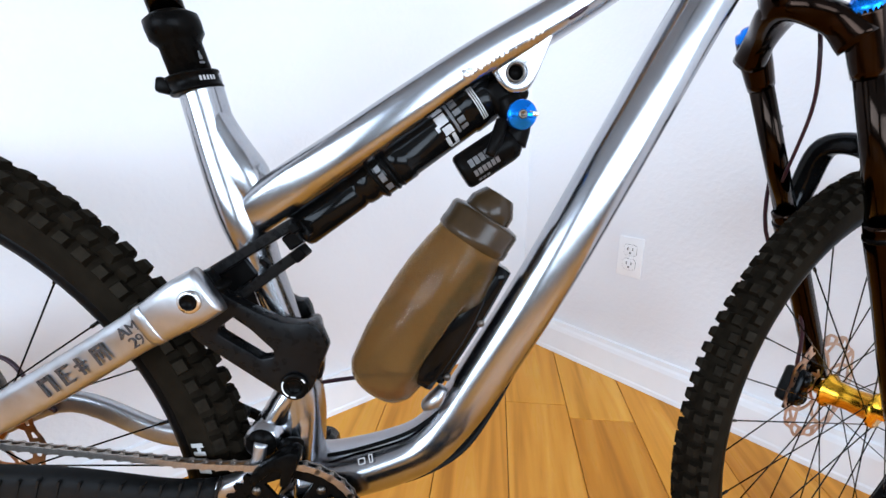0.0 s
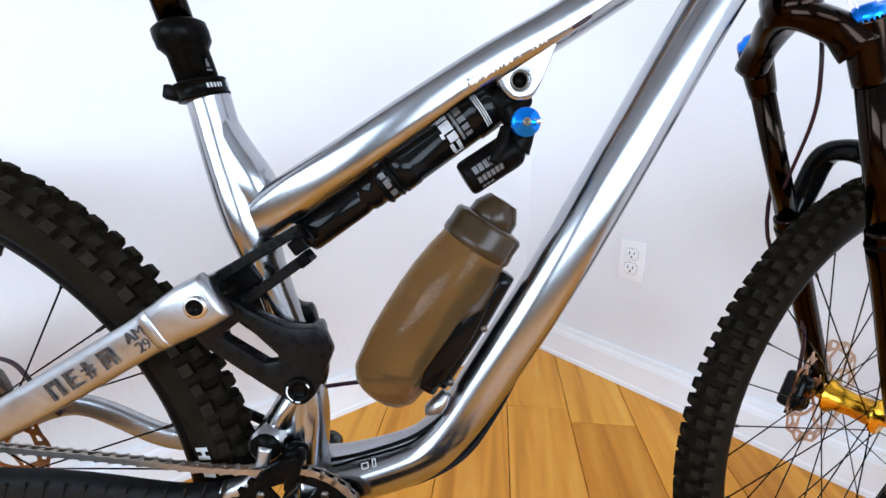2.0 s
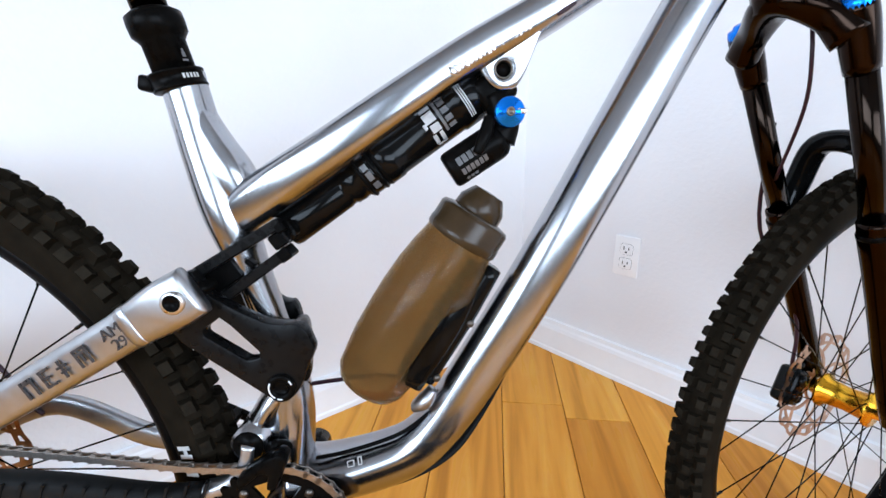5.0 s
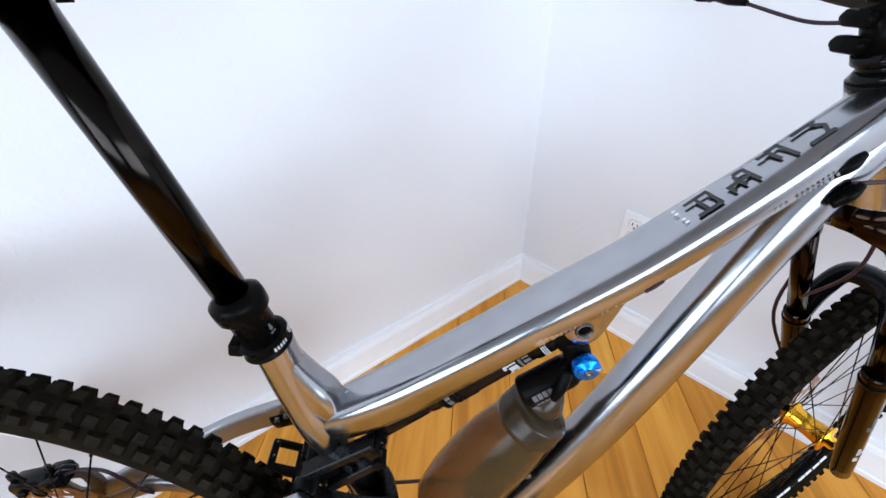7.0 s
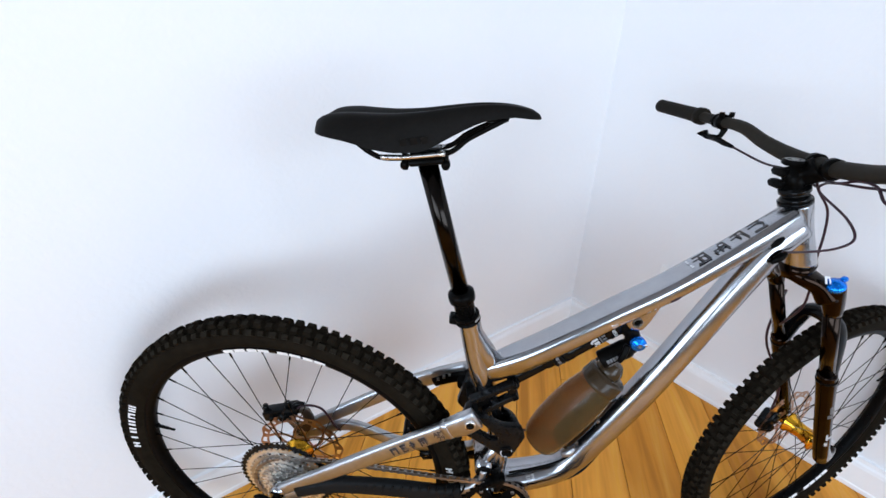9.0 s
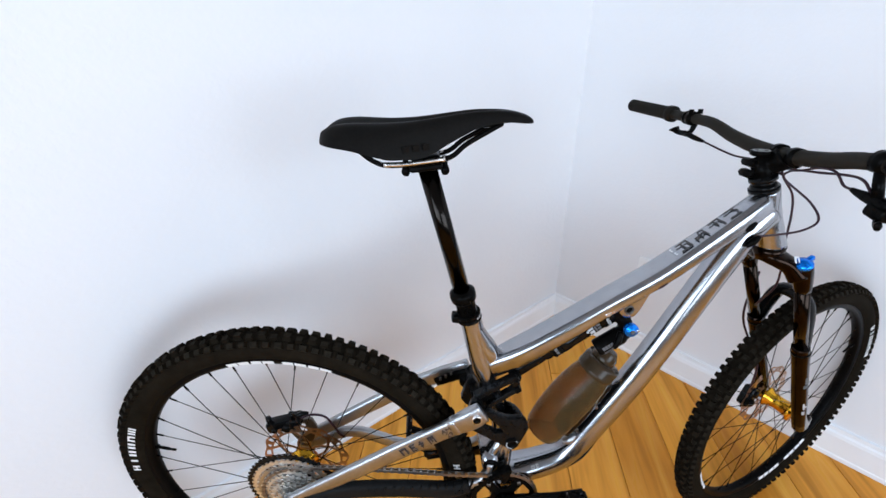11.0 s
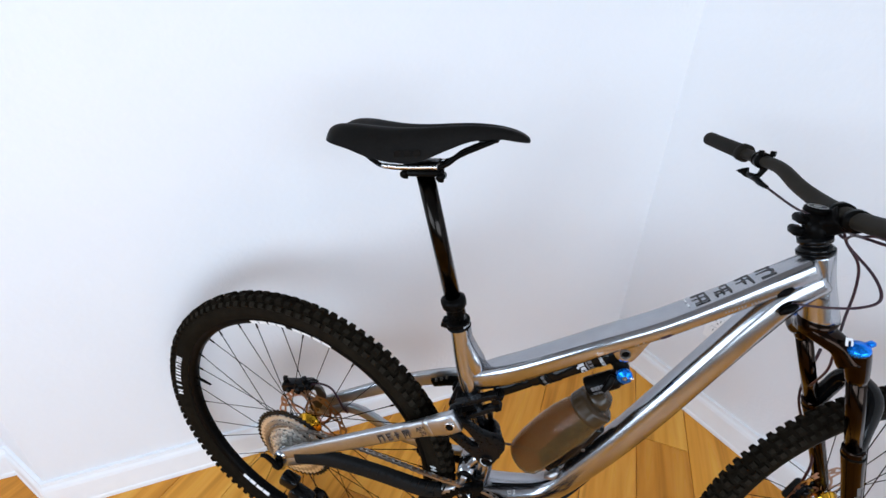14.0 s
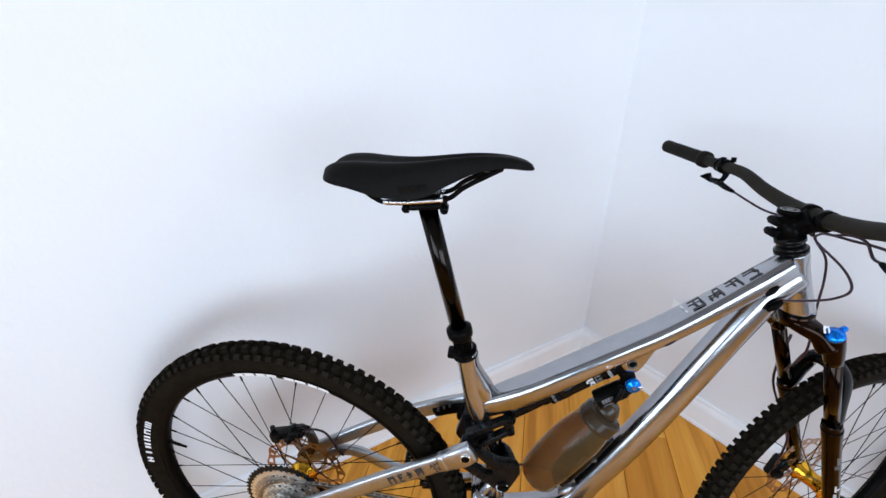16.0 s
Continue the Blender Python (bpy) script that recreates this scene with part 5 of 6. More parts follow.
    if s < 0:
        on_can(0.0146, cap_, d, [(L * 0.60, 0.022, -10, 22), (L * 0.60, 0.004, -25, 26), (L * 0.65, 0.01, 0, 30)], "leg_print", GREY, leg, "pale print as plain bars")
        on_can(0.0142, cap_, d, [(L * 0.78, 0.02, 5, 16), (L * 0.80, 0.006, -18, 24), (L * 0.835, 0.012, 10, 22)], "leg_print", WHITE, leg, "white print as plain bars")
    else:
        b_ = bmesh.new()
        cq = FRONT_C - fwd * 0.055 + lat * 0.045 + UP * 0.012
        CQ = Matrix.Translation(cq) @ pose(0, 0, 0, 0, 0, FRONT_YAW) @ pose(0, 0, 0, 0, 24, 0)
        box(b_, CQ @ Vector((0, 0, 0)), (0.030, 0.028, 0.055), CQ.to_3x3().to_4x4(), 0.007, 3)
        box(b_, CQ @ Vector((0.02, 0.004, 0.004)), (0.03, 0.016, 0.04), CQ.to_3x3().to_4x4(), 0.004, 2)
        for z_ in (0.012, -0.012):
            cyl(b_, CQ @ Vector((-0.002, -0.018, z_)), CQ @ Vector((-0.002, -0.012, z_)), 0.009, seg=16)
        for z_ in (0.031, -0.031):
            cyl(b_, CQ @ Vector((0.006, 0.0, z_ - 0.006)), CQ @ Vector((0.006, 0.0, z_ + 0.006)), 0.006, seg=12)
        fc = part("front_caliper", crisp(b_), GLOSS, fork, "black front disc brake caliper")
        b_ = bmesh.new()
        tube(b_, [cq + UP * 0.022, cq - fwd * 0.012 + UP * 0.11, cap_ + d * (L * 0.5) - fwd * 0.0 + lat * 0.03, cap_ + d * 0.1 + lat * 0.01 + fwd * 0.04], 0.0025, seg=8)
        part("brake_hose", smooth(b_), CABLE, fc)
# arch joining the lower legs in front of the crown
an = CAP_N.lerp(LOW_N, 0.47)
af = CAP_F.lerp(LOW_F, 0.47)
am = (an + af) / 2
b_ = bmesh.new()
tube(b_, [an - fwd * 0.004, an - fwd * 0.003 + UP * 0.045 + lat * 0.006, am + fwd * 0.010 + UP * 0.090 - lat * 0.022, am + fwd * 0.018 + UP * 0.096 + lat * 0.026, af + fwd * 0.008 + UP * 0.05 - lat * 0.006, af - fwd * 0.004], [0.013, 0.013, 0.0125, 0.0125, 0.013, 0.013], [0.011, 0.013, 0.014, 0.014, 0.013, 0.011], seg=16, square=3, side=tuple(fwd))
part("fork_arch", smooth(b_), GLOSS, fork, "gloss black fork arch")

# headset, stem and bar
STEM = Vector((0.481, 0.047, 0.998))
ax = -hd
b_ = bmesh.new()
for p, q, r, r2 in ((0.0, 0.006, 0.0226, 0.0226), (0.006, 0.013, 0.0224, 0.0172), (0.013, 0.019, 0.0172, 0.0172), (0.019, 0.026, 0.0205, 0.0205)):
    cyl(b_, HEAD_TOP + ax * p, HEAD_TOP + ax * q, r, r2, 28)
part("headset", smooth(b_), GLOSS, bike)
BAR_YAW = 0.0
bf = Vector((math.cos(radians(BAR_YAW)), math.sin(radians(BAR_YAW)), 0))
bl = Vector((-bf.y, bf.x, 0))
BAR_C = Vector((0.508, 0.025, 0.999))
b_ = bmesh.new()
cyl(b_, HEAD_TOP + ax * 0.016, STEM + UP * -0.004, 0.0148, 0.0148, 24)
tube(b_, [STEM - UP * 0.023 - bf * 0.004, STEM.lerp(BAR_C, 0.5) - UP * 0.016, BAR_C - bf * 0.004 - UP * 0.003], [0.0155, 0.014, 0.0155], [0.0148, 0.0138, 0.019], seg=20, square=3.4, side=tuple(bl))
for y in (-0.017, 0.017):
    cyl(b_, BAR_C + bl * (y - 0.006), BAR_C + bl * (y + 0.006), 0.0152, seg=24)
for z in (-0.013, -0.031):
    box(b_, STEM - bf * 0.0145 + UP * z, (0.013, 0.024, 0.0125), pose(0, 0, 0, 0, 0, BAR_YAW), 0.003)
    for y in (-0.013, 0.013):
        cyl(b_, STEM - bf * 0.0165 + bl * (y * 0.6) + UP * z, STEM - bf * 0.0165 + bl * y + UP * z, 0.0042, seg=12)
stem = part("stem", smooth(b_), BLACK, bike, "short black stem")
b_ = bmesh.new()
cyl(b_, STEM + UP * -0.003, STEM + UP * -0.001, 0.0125, 0.0125, 28)
cyl(b_, STEM + UP * -0.001, STEM + UP * 0.005, 0.0158, 0.0154, 32)
cyl(b_, STEM + UP * 0.005, STEM + UP * 0.006, 0.0154, 0.0142, 32)
sc = part("stem_cap", smooth(b_), BLACK, stem)
b_ = bmesh.new()
lathe(b_, [(0.0104, 0.0), (0.0122, 0.0), (0.0122, 0.0004), (0.0104, 0.0004)], Matrix.Translation(STEM + UP * 0.0061), 28, cap=False)
lathe(b_, [(0.0022, 0.0), (0.0045, 0.0), (0.0045, 0.0006), (0.0022, 0.0006)], Matrix.Translation(STEM + UP * 0.0061), 20, cap=False)
part("cap_print", b_, PALE, sc, "pale ring printed on the cap")


def bar_at(s, u):
    """A place on the bar: s = 1 on its left, -1 on its right; u metres along from the middle."""
    rise = 0.026 * max(0.0, min(1.0, (u - 0.05) / 0.11)) ** 1.5 if s > 0 else 0.025 * max(0.0, min(1.0, (u - 0.03) / 0.10))
    rise += 0.028 * max(0, u - 0.16)
    back = 0.0 if u < 0.06 else (u - 0.06) * 0.14
    return BAR_C + bl * s * u * 1.14 - bf * back + UP * rise


b_ = bmesh.new()
tube(b_, [bar_at(-1, u) for u in (0.39, 0.3, 0.22, 0.16, 0.11, 0.06)] + [bar_at(1, u) for u in (0.0, 0.06, 0.11, 0.16, 0.22, 0.3, 0.39)], [0.0098, 0.0098, 0.0098, 0.0104, 0.0112, 0.012, 0.012, 0.012, 0.0112, 0.0104, 0.0098, 0.0098, 0.0098], seg=18, side=tuple(bf))
bar = part("handlebar", smooth(b_), BARBLACK, bike, "matt black riser handlebar")
for s in (-1, 1):
    b_ = bmesh.new()
    tube(b_, [bar_at(s, u) for u in (0.262, 0.30, 0.34, 0.394)], 0.014, seg=20, side=tuple(bf))
    cyl(b_, bar_at(s, 0.258), bar_at(s, 0.27), 0.0168, seg=22)
    part("grip", smooth(b_), GRIP, bar, "black rubber grip")
    c = bar_at(s, 0.205 if s > 0 else 0.136)
    b_ = bmesh.new()
    cyl(b_, c - bl * s * 0.007, c + bl * s * 0.009, 0.0142, seg=20)
    cyl(b_, c + bl * s * 0.014, c + bl * s * 0.021, 0.0135, seg=20)
    if s > 0:
        # the remote: a clamp with two bolts, a bracket and a paddle that points to the grip
        for x_ in (-0.009, 0.010):
            cyl(b_, c + UP * 0.010 + bf * x_ - bl * 0.004, c + UP * 0.0185 + bf * x_ - bl * 0.004, 0.0048, seg=12)
        tube(b_, [c - UP * 0.012 + bf * 0.006, c - UP * 0.024 + bf * 0.002, c - UP * 0.03 - bf * 0.004], [0.007, 0.005, 0.006], [0.004, 0.004, 0.004], seg=10)
        part("remote_clamp", smooth(b_), BLACK, bar, "black dropper remote clamp")
        b_ = bmesh.new()
        tube(b_, [c - UP * 0.036 - bf * 0.004 - bl * 0.055, c - UP * 0.034 - bf * 0.006 - bl * 0.03, c - UP * 0.031 - bf * 0.006, c - UP * 0.031 - bf * 0.008 + bl * 0.03, c - UP * 0.026 - bf * 0.010 + bl * 0.046], [0.003, 0.005, 0.0065, 0.006, 0.0115], [0.003, 0.005, 0.0045, 0.003, 0.0025], seg=12)
        part("remote_lever", smooth(b_), BLACK, bar, "black dropper remote lever")
    else:
        cl = c - UP * 0.012
        tube(b_, [cl - UP * 0.030 + bl * 0.026, cl - UP * 0.032 + bl * 0.016, cl - UP * 0.034, cl - UP * 0.038 - bl * 0.03], [0.003, 0.005, 0.008, 0.010], [0.003, 0.005, 0.007, 0.009], seg=14)
        cyl(b_, c - UP * 0.010, cl - UP * 0.034 - bl * 0.010, 0.006, 0.007, 14)
        tube(b_, [cl - UP * 0.040 - bl * 0.02 + bf * 0.006, cl - UP * 0.044 - bl * 0.05 + bf * 0.030, cl - UP * 0.046 - bl * 0.11 + bf * 0.034], [0.006, 0.0055, 0.006], [0.004, 0.004, 0.0045], seg=10)
        part("brake_lever", smooth(b_), BLACK, bar, "black hydraulic brake lever")
        b_ = bmesh.new()
        box(b_, cl - UP * 0.047 - bl * 0.020, (0.026, 0.028, 0.018), pose(0, 0, 0, 12, 10, 0), 0.006, 3)
        tube(b_, [cl - UP * 0.048 - bl * 0.02, cl - UP * 0.056 - bl * 0.030 - bf * 0.012, cl - UP * 0.056 - bl * 0.042 - bf * 0.022], [0.005, 0.005, 0.006], [0.004, 0.004, 0.004], seg=10)
        part("shifter", crisp(b_), BLACK, bar, "black gear shifter")
LEVER = bar_at(-1, 0.136) - UP * 0.042 + bl * 0.025
# hoses and cables
for pts in ([LEVER, LEVER + UP * 0.002 + bl * 0.014, (0.5020, -0.070, 0.9965), (0.502, -0.045, 0.9965), (0.510, -0.010, 0.984), (0.524, 0.030, 0.972), (0.533, 0.045, 0.955), (0.557, 0.010, 0.925), (0.562, -0.010, 0.901), (0.543, -0.010, 0.885), (0.510, -0.004, 0.876), (0.470, -0.003, 0.874)],
            [(0.520, 0.045, 0.978), (0.533, 0.047, 0.956), (0.560, 0.05, 0.925), (0.572, 0.052, 0.885), (0.575, 0.05, 0.835), (0.575, 0.04, 0.785), (0.592, 0.06, 0.735), (0.620, 0.12, 0.66)],
            [bar_at(-1, 0.146) - UP * 0.052, bar_at(-1, 0.122) - UP * 0.026, bar_at(-1, 0.09) - UP * 0.019, bar_at(-1, 0.06) - UP * 0.018, (0.520, 0.04, 0.975)],
            [bar_at(1, 0.205) - UP * 0.036 - bf * 0.004 - bl * 0.052, bar_at(1, 0.10) - UP * 0.03 - bf * 0.002, bar_at(1, 0.06) - UP * 0.022 + bf * 0.0, (0.515, 0.06, 0.972), (0.528, 0.048, 0.962)]):
    b_ = bmesh.new()
    tube(b_, [tuple(p) for p in pts], 0.0019, seg=8)
    part("cable", smooth(b_), CABLE, bike, "thin dark cable housing")
b_ = bmesh.new()
tube(b_, [(0.205, yc(0.2) - 0.014, 0.452), (0.17, yc(0.17) - 0.012, 0.425), (0.12, -0.02, 0.408), (0.088, -0.024, 0.404)], 0.0021, seg=8)
part("cable", smooth(b_), SATIN, bike)
b_ = bmesh.new()
tube(b_, [(0.19, 0.018, 0.46), (0.15, 0.025, 0.465), (0.10, 0.03, 0.458), (0.06, 0.035, 0.45)], 0.0024, seg=8)
part("cable", smooth(b_), CABLE, bike)
# bottle dock bolted on the down tube
b_ = bmesh.new()
tube(b_, [(0.196, yc(0.2), 0.482), (0.232, yc(0.23), 0.541), (0.262, yc(0.26), 0.590)], [0.0105, 0.011, 0.0085], [0.017, 0.018, 0.015], seg=14, square=3.5)
tube(b_, [(0.182, yc(0.2) - 0.004, 0.482), (0.218, yc(0.23) - 0.004, 0.541), (0.250, yc(0.26), 0.593)], [0.014, 0.0155, 0.009], [0.021, 0.022, 0.013], seg=14, square=4)
for k, (x, z) in enumerate(((0.197, 0.492), (0.230, 0.546))):
    box(b_, (x - 0.008, yc(x), z + 0.006), (0.022, 0.034, 0.02), pose(0, 0, 0, 0, -58, 0), 0.005, 3)
dock = part("bottle_dock", smooth(b_), GLOSS, bike, "glossy black bottle dock on the down tube")
for x, z in ((0.208, 0.486), (0.240, 0.540)):
    b_ = bmesh.new()
    cyl(b_, (x, yc(x) - 0.014, z), (x, yc(x) - 0.018, z), 0.0035, seg=12)
    part("dock_bolt", smooth(b_), DARKSTEEL, dock)
b_ = bmesh.new()
tube(b_, [(0.186, yc(0.19) - 0.012, 0.455), (0.196, yc(0.2) - 0.016, 0.463), (0.204, yc(0.2) - 0.014, 0.474)], [0.005, 0.008, 0.005], [0.008, 0.010, 0.008], seg=14)
part("cable_exit", smooth(b_), BRUSHED, frame_body)
# print on top of the top tube, and the small line on its flank
TT = Matrix.Translation((0.3445, -0.0040, 0.8560)) @ pose(0, 0, 0, 0, 0, 8) @ pose(0, 0, 0, 0, -33.6, 0)
GLYPHS = [[(-0.42, 0.0, 0.13, 1.0, 0), (0.42, 0.0, 0.13, 1.0, 0), (0.0, 0.44, 0.8, 0.13, 0), (0.0, -0.05, 0.8, 0.13, 0)],
          [(0.05, 0.44, 0.9, 0.13, 0), (-0.36, 0.24, 0.13, 0.4, 0), (0.05, -0.05, 0.14, 0.95, 0), (0.05, 0.0, 0.66, 0.13, 0), (0.2, -0.44, 0.4, 0.13, 0)],
          [(0.0, 0.44, 1.0, 0.13, 0), (-0.42, 0.22, 0.13, 0.5, 0), (-0.1, 0.02, 0.66, 0.13, 0), (-0.36, -0.22, 0.13, 0.42, 0)],
          [(-0.42, -0.03, 0.13, 0.95, 0), (0.42, -0.03, 0.13, 0.95, 0), (-0.2, 0.32, 0.5, 0.13, 32), (0.2, 0.32, 0.5, 0.13, -32)]]
b_ = bmesh.new()
for k, glyph in enumerate(GLYPHS):
    for u, v, w_, h_, a_ in glyph:
        box(b_, TT @ Vector((0.011 + 0.0305 * k + v * 0.0205, -u * 0.0215, -0.0001)), (h_ * 0.0205, w_ * 0.0215, 0.0009), TT.to_3x3().to_4x4() @ Matrix.Rotation(radians(a_), 4, "Z"))
part("frame_print", b_, INK, frame_body, "dark block print on the top tube")
b_ = bmesh.new()
for k in range(5):
    if k != 2:
        box(b_, TT @ Vector((-0.008, 0.010 - 0.0042 * k, 0)), (0.003, 0.0016, 0.0008), TT.to_3x3().to_4x4())
part("frame_print", b_, WHITE, frame_body, "small pale print as bars")
strokes("frame_print", [(0.0, 0, 0.0036, 0.0036, 0)] + [(0.004 + 0.0044 * k, 0, 0.0016, 0.0024, 0) for k in range(1, 20) if k != 11], Matrix.Translation((0.366, -0.0236, 0.8435)) @ pose(0, 0, 0, 0, 0, 7) @ pose(0, 0, 0, 0, -30, 0), 0.0012, GREY, frame_body, "small grey line of print as bars")
strokes("frame_print", [(0, 0, 0.006, 0.0009, 0), (0, 0.005, 0.006, 0.0009, 0), (-0.003, 0.0025, 0.0009, 0.005, 0), (0.003, 0.0025, 0.0009, 0.005, 0), (0.0075, 0.003, 0.0009, 0.0065, 0), (0.0105, 0.003, 0.0009, 0.0065, 0), (0.009, 0.0064, 0.0039, 0.0009, 0), (0.009, -0.0004, 0.0039, 0.0009, 0)], Matrix.Translation((0.1245, yc(0.13) - 0.0285, 0.4035)) @ pose(0, 0, 0, -38, -12, 5), 0.0008, PALE, frame_body, "small pale print as bars")

# ---- water bottle in the dock ----
bottle = new("water_bottle")
tagged(bottle, "smoky translucent brown water bottle on the bike's frame", "bottle")
BA = Vector((0.545, 0, 0.838)).normalized()
bottle.matrix_world = bike.matrix_world @ Matrix.Translation((0.1405, yc(0.17) - 0.002, 0.4765)) @ BA.to_track_quat("Z", "Y").to_matrix().to_4x4()
TO_DOCK = bottle.matrix_world.to_3x3().inverted() @ Vector((0.80, -0.30, -0.52))
DOCK_A = math.atan2(TO_DOCK.y, TO_DOCK.x)
b_ = bmesh.new()
prof = [(0.0, 0.004), (0.02, 0.002), (0.026, -0.003), (0.031, 0.0), (0.0355, 0.008), (0.0365, 0.016), (0.0375, 0.022), (0.0405, 0.045), (0.0415, 0.075), (0.0415, 0.1), (0.0402, 0.125), (0.037, 0.148), (0.034, 0.163), (0.033, 0.169), (0.033, 0.176)]


def bottle_radius(h, a, r):
    """Shallow flutes down the middle of the bottle, none at its ends."""
    k = max(0.0, 1.0 - abs(h - 0.085) / 0.075)
    d = abs((a - DOCK_A + math.pi) % (2 * math.pi) - math.pi)
    carve = max(0.0, min(1.0, (0.85 - d) / 0.25)) * max(0.0, min(1.0, (h - 0.022) / 0.012)) * max(0.0, min(1.0, (0.118 - h) / 0.016))
    return r * (1.0 + 0.006 * k * math.cos(7 * a)) * (1.0 - 0.26 * carve)


loops = prof + [(r - 0.0016 if r > 0.01 else r, h if h > 0.165 else h + 0.0016) for r, h in prof[::-1]]
rings = [[b_.verts.new((bottle_radius(h, 2 * math.pi * k / 84, r) * math.cos(2 * math.pi * k / 84), bottle_radius(h, 2 * math.pi * k / 84, r) * math.sin(2 * math.pi * k / 84), h)) for k in range(84)] for r, h in loops]
for i, (r, s) in enumerate(zip(rings, rings[1:])):
    for k in range(84):
        b_.faces.new((r[k], r[(k + 1) % 84], s[(k + 1) % 84], s[k])).material_index = 1 if i >= len(prof) else 0
body_ = part("bottle_body", smooth(b_), SMOKE, bottle, "smoky brown squeeze bottle")
body_.data.materials.append(SMOKE_IN)
b_ = bmesh.new()
lathe(b_, [(0.0338, 0.1675), (0.0352, 0.169), (0.0352, 0.176), (0.0345, 0.177), (0.0345, 0.191), (0.0325, 0.194), (0.024, 0.196), (0.0, 0.197)], None, 48, cap=False)
cap = part("bottle_cap", smooth(b_), CAPSMOKE, bottle, "dark smoked screw cap")
b_ = bmesh.new()
t_ = bmesh.new()
lathe(t_, [(0.0225, 0.0), (0.0232, 0.002), (0.0225, 0.012), (0.0165, 0.022), (0.0145, 0.0245), (0.0, 0.0255)], None, 32, cap=False)
bmesh.ops.transform(t_, matrix=Matrix.Translation((0.006, 0, 0.193)), verts=t_.verts)
join(b_, t_)
for s in (-1, 1):
    box(b_, (0.03, s * 0.01, 0.19), (0.012, 0.008, 0.016), None, 0.003)
part("spout_cover", smooth(b_), CAPSMOKE, cap)

# ---- wall outlet ----
outlet = new("wall_outlet")
tagged(outlet, "white duplex power outlet on the white wall", "outlet")
on = WR.cross(UP)
oc = CORNER + WR * (0.316 + 0.033) + UP * (0.422 - 0.054) + on * 0.001
outlet.matrix_world = Matrix.Translation(oc) @ Matrix(((WR.x, -on.x, 0, 0), (WR.y, -on.y, 0, 0), (0, 0, 1, 0), (0, 0, 0, 1)))
b_ = bmesh.new()
box(b_, (0, -0.003, 0), (0.067, 0.006, 0.109), None, 0.0028, 3)
part("cover_plate", crisp(b_), PLASTIC, outlet)
for z in (-0.0195, 0.0195):
    b_ = bmesh.new()
    prism(b_, rounded([(-0.0165, z - 0.010), (-0.012, z - 0.0145), (0.012, z - 0.0145), (0.0165, z - 0.010), (0.0165, z + 0.010), (0.012, z + 0.0145), (-0.012, z + 0.0145), (-0.0165, z + 0.010)], 0.004), -0.0078, -0.0055, 0.0005)
    face = part("socket_face", crisp(b_), PLASTIC, outlet)
    # a slightly larger grey plate paints the shadow line round the socket face
    b_ = bmesh.new()
    prism(b_, rounded([(-0.0174, z - 0.0104), (-0.0124, z - 0.0154), (0.0124, z - 0.0154), (0.0174, z - 0.0104), (0.0174, z + 0.0104), (0.0124, z + 0.0154), (-0.0124, z + 0.0154), (-0.0174, z + 0.0104)], 0.004), -0.0062, -0.0055)
    part("socket_gap_shade", b_, GREY, face, "thin grey plate standing in for the shadow gap round the socket")
    b_ = bmesh.new()
    box(b_, (-0.0065, -0.0079, z + 0.003), (0.0022, 0.0008, 0.009))
    box(b_, (0.0065, -0.0079, z + 0.003), (0.0022, 0.0008, 0.0075))
    cyl(b_, (0, -0.0083, z - 0.0075), (0, -0.0075, z - 0.0075), 0.0026, seg=12)
    part("socket_slot", b_, HOLE, face)
b_ = bmesh.new()
cyl(b_, (0, -0.0072, 0), (0, -0.0055, 0), 0.0032, seg=14)
part("plate_screw", smooth(b_), PLASTIC, outlet)

# ---- floor boards ----
BOARD_W, GAPW = 0.158, 0.0016
bdir = Vector((0.132, 0.991, 0)).normalized()
bacr = Vector((bdir.y, -bdir.x, 0))
BOARD_ORIGIN = Vector((0.3575, 0.5, 0))
rnd = random.Random(11)
boards = {}


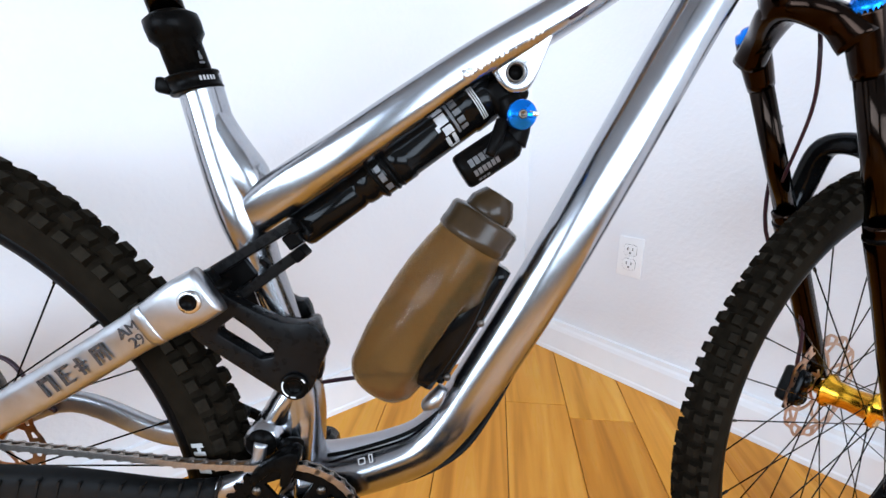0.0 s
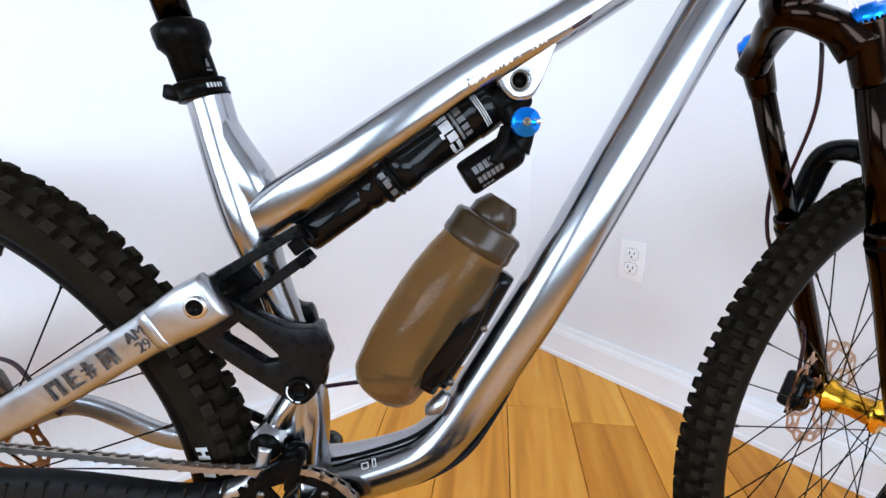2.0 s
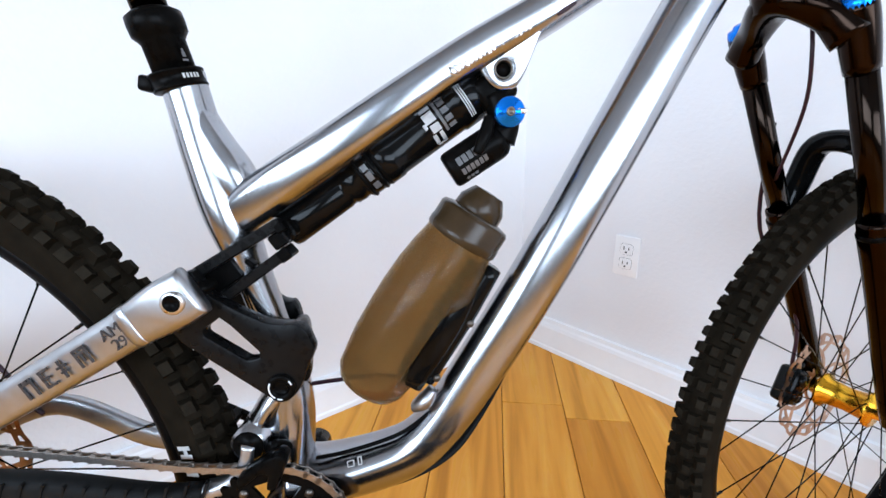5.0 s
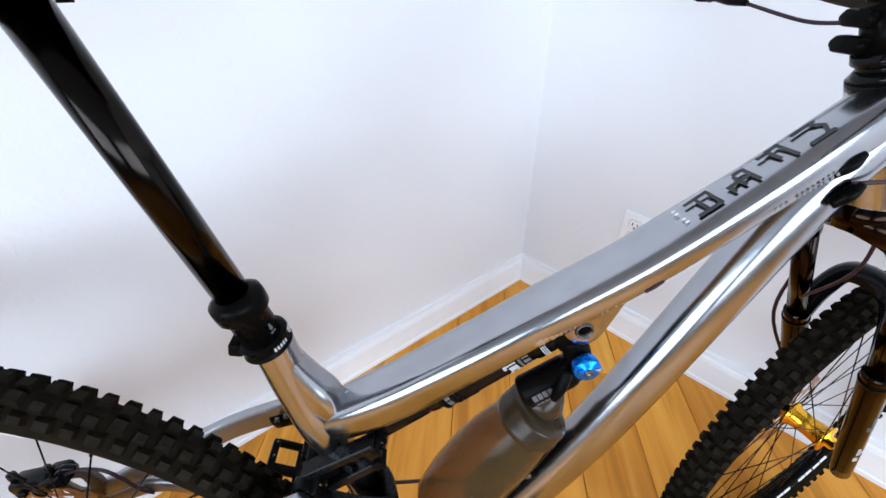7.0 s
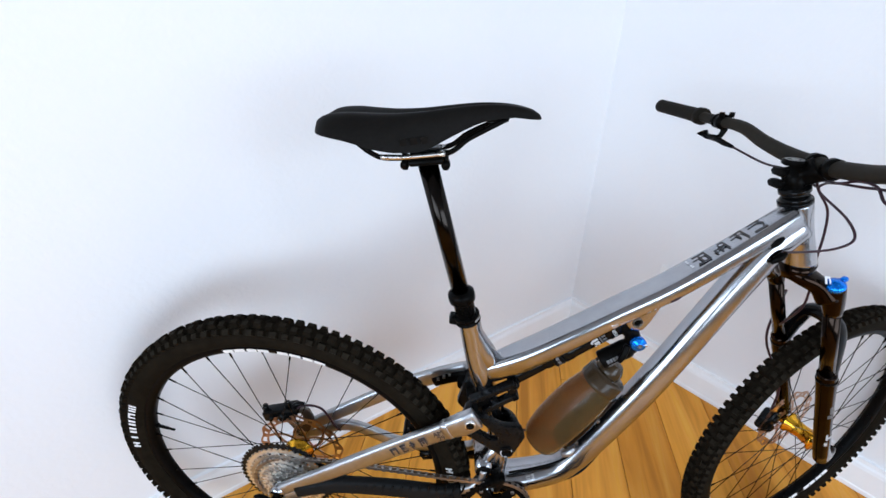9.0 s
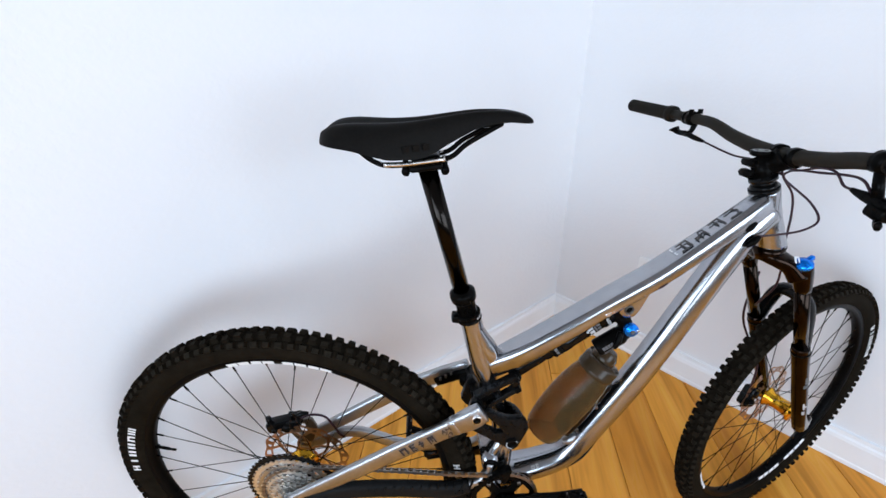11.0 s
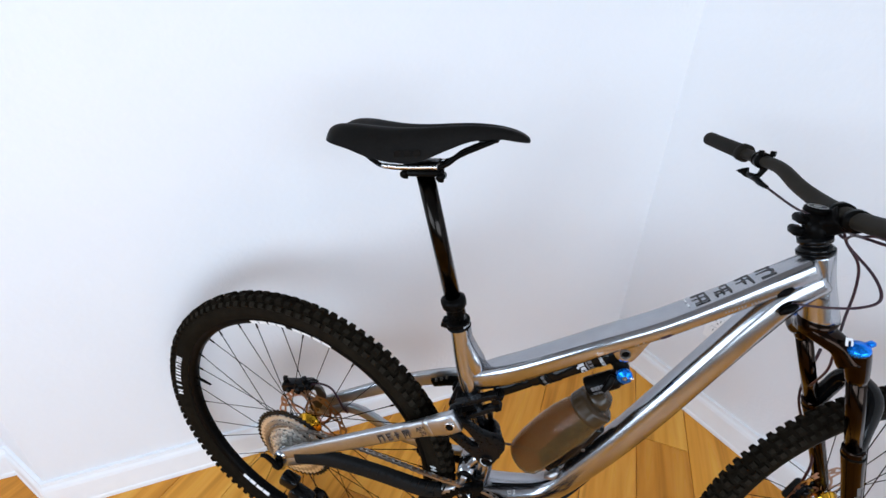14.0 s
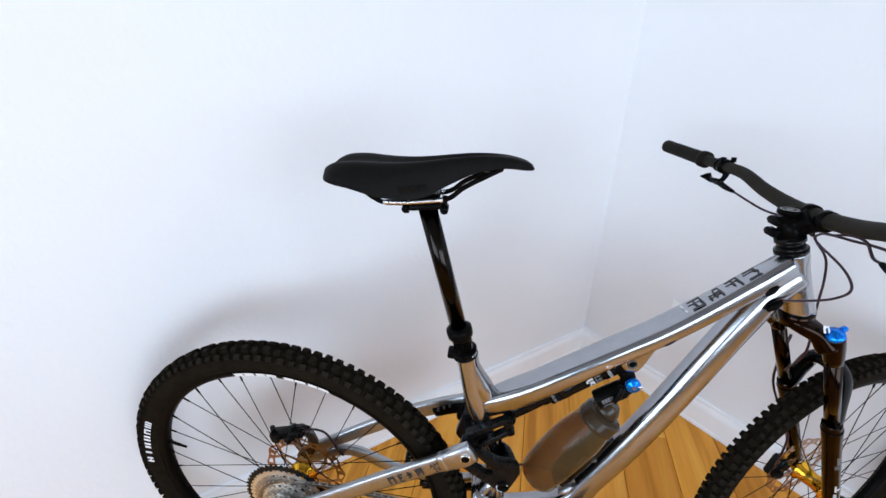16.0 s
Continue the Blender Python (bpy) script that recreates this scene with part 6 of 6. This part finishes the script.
def board_mesh(length):
    key = round(length, 2)
    if key not in boards:
        b_ = bmesh.new()
        w, e = (BOARD_W - GAPW) / 2, 0.0012
        l = key / 2 - GAPW / 2
        lo = [b_.verts.new((sx * w, sy * l, -0.012)) for sx, sy in ((-1, -1), (1, -1), (1, 1), (-1, 1))]
        m1 = [b_.verts.new((sx * w, sy * l, -e)) for sx, sy in ((-1, -1), (1, -1), (1, 1), (-1, 1))]
        t1 = [b_.verts.new((sx * (w - e), sy * (l - e), 0)) for sx, sy in ((-1, -1), (1, -1), (1, 1), (-1, 1))]
        for a, b2 in ((lo, m1), (m1, t1)):
            for k in range(4):
                b_.faces.new((a[k], a[(k + 1) % 4], b2[(k + 1) % 4], b2[k]))
        b_.faces.new(t1)
        boards[key] = to_mesh("floor_board", b_)
        boards[key].materials.append(WOOD)
    return boards[key]


def inside(p):
    hit = False
    for k in range(len(PLAN)):
        u, v = PLAN[k], PLAN[(k + 1) % len(PLAN)]
        if (u.y > p.y) != (v.y > p.y) and p.x < u.x + (v.x - u.x) * (p.y - u.y) / (v.y - u.y):
            hit = not hit
    return hit


for i in range(-34, 34):
    spots = [k * 0.02 for k in range(-330, 160) if any(inside(BOARD_ORIGIN + bacr * ((i + q) * BOARD_W) + bdir * (k * 0.02)) for q in (0.05, 0.5, 0.95))]
    if not spots:
        continue
    y, end = spots[0] - 0.02, spots[-1] + 0.02
    first = True
    while y < end - 0.01:
        L = rnd.choice((1.0, 1.3, 1.6, 1.9)) * (0.4 + 0.6 * rnd.random() if first else 1.0)
        if i == 0 and y < 0.14 < y + L + 0.3:
            L = 0.14 - y if 0.14 - y > 0.35 else L
        L = round(min(L, end - y), 2)
        if end - y - L < 0.25:
            L = round(end - y, 2)
        first = False
        c = BOARD_ORIGIN + bacr * ((i + 0.5) * BOARD_W) + bdir * (y + L / 2)
        m = Matrix(((bacr.x, bdir.x, 0, c.x), (bacr.y, bdir.y, 0, c.y), (0, 0, 1, 0), (0, 0, 0, 1)))
        shared("floor_board", board_mesh(L), WOOD, floor, m)
        y += L
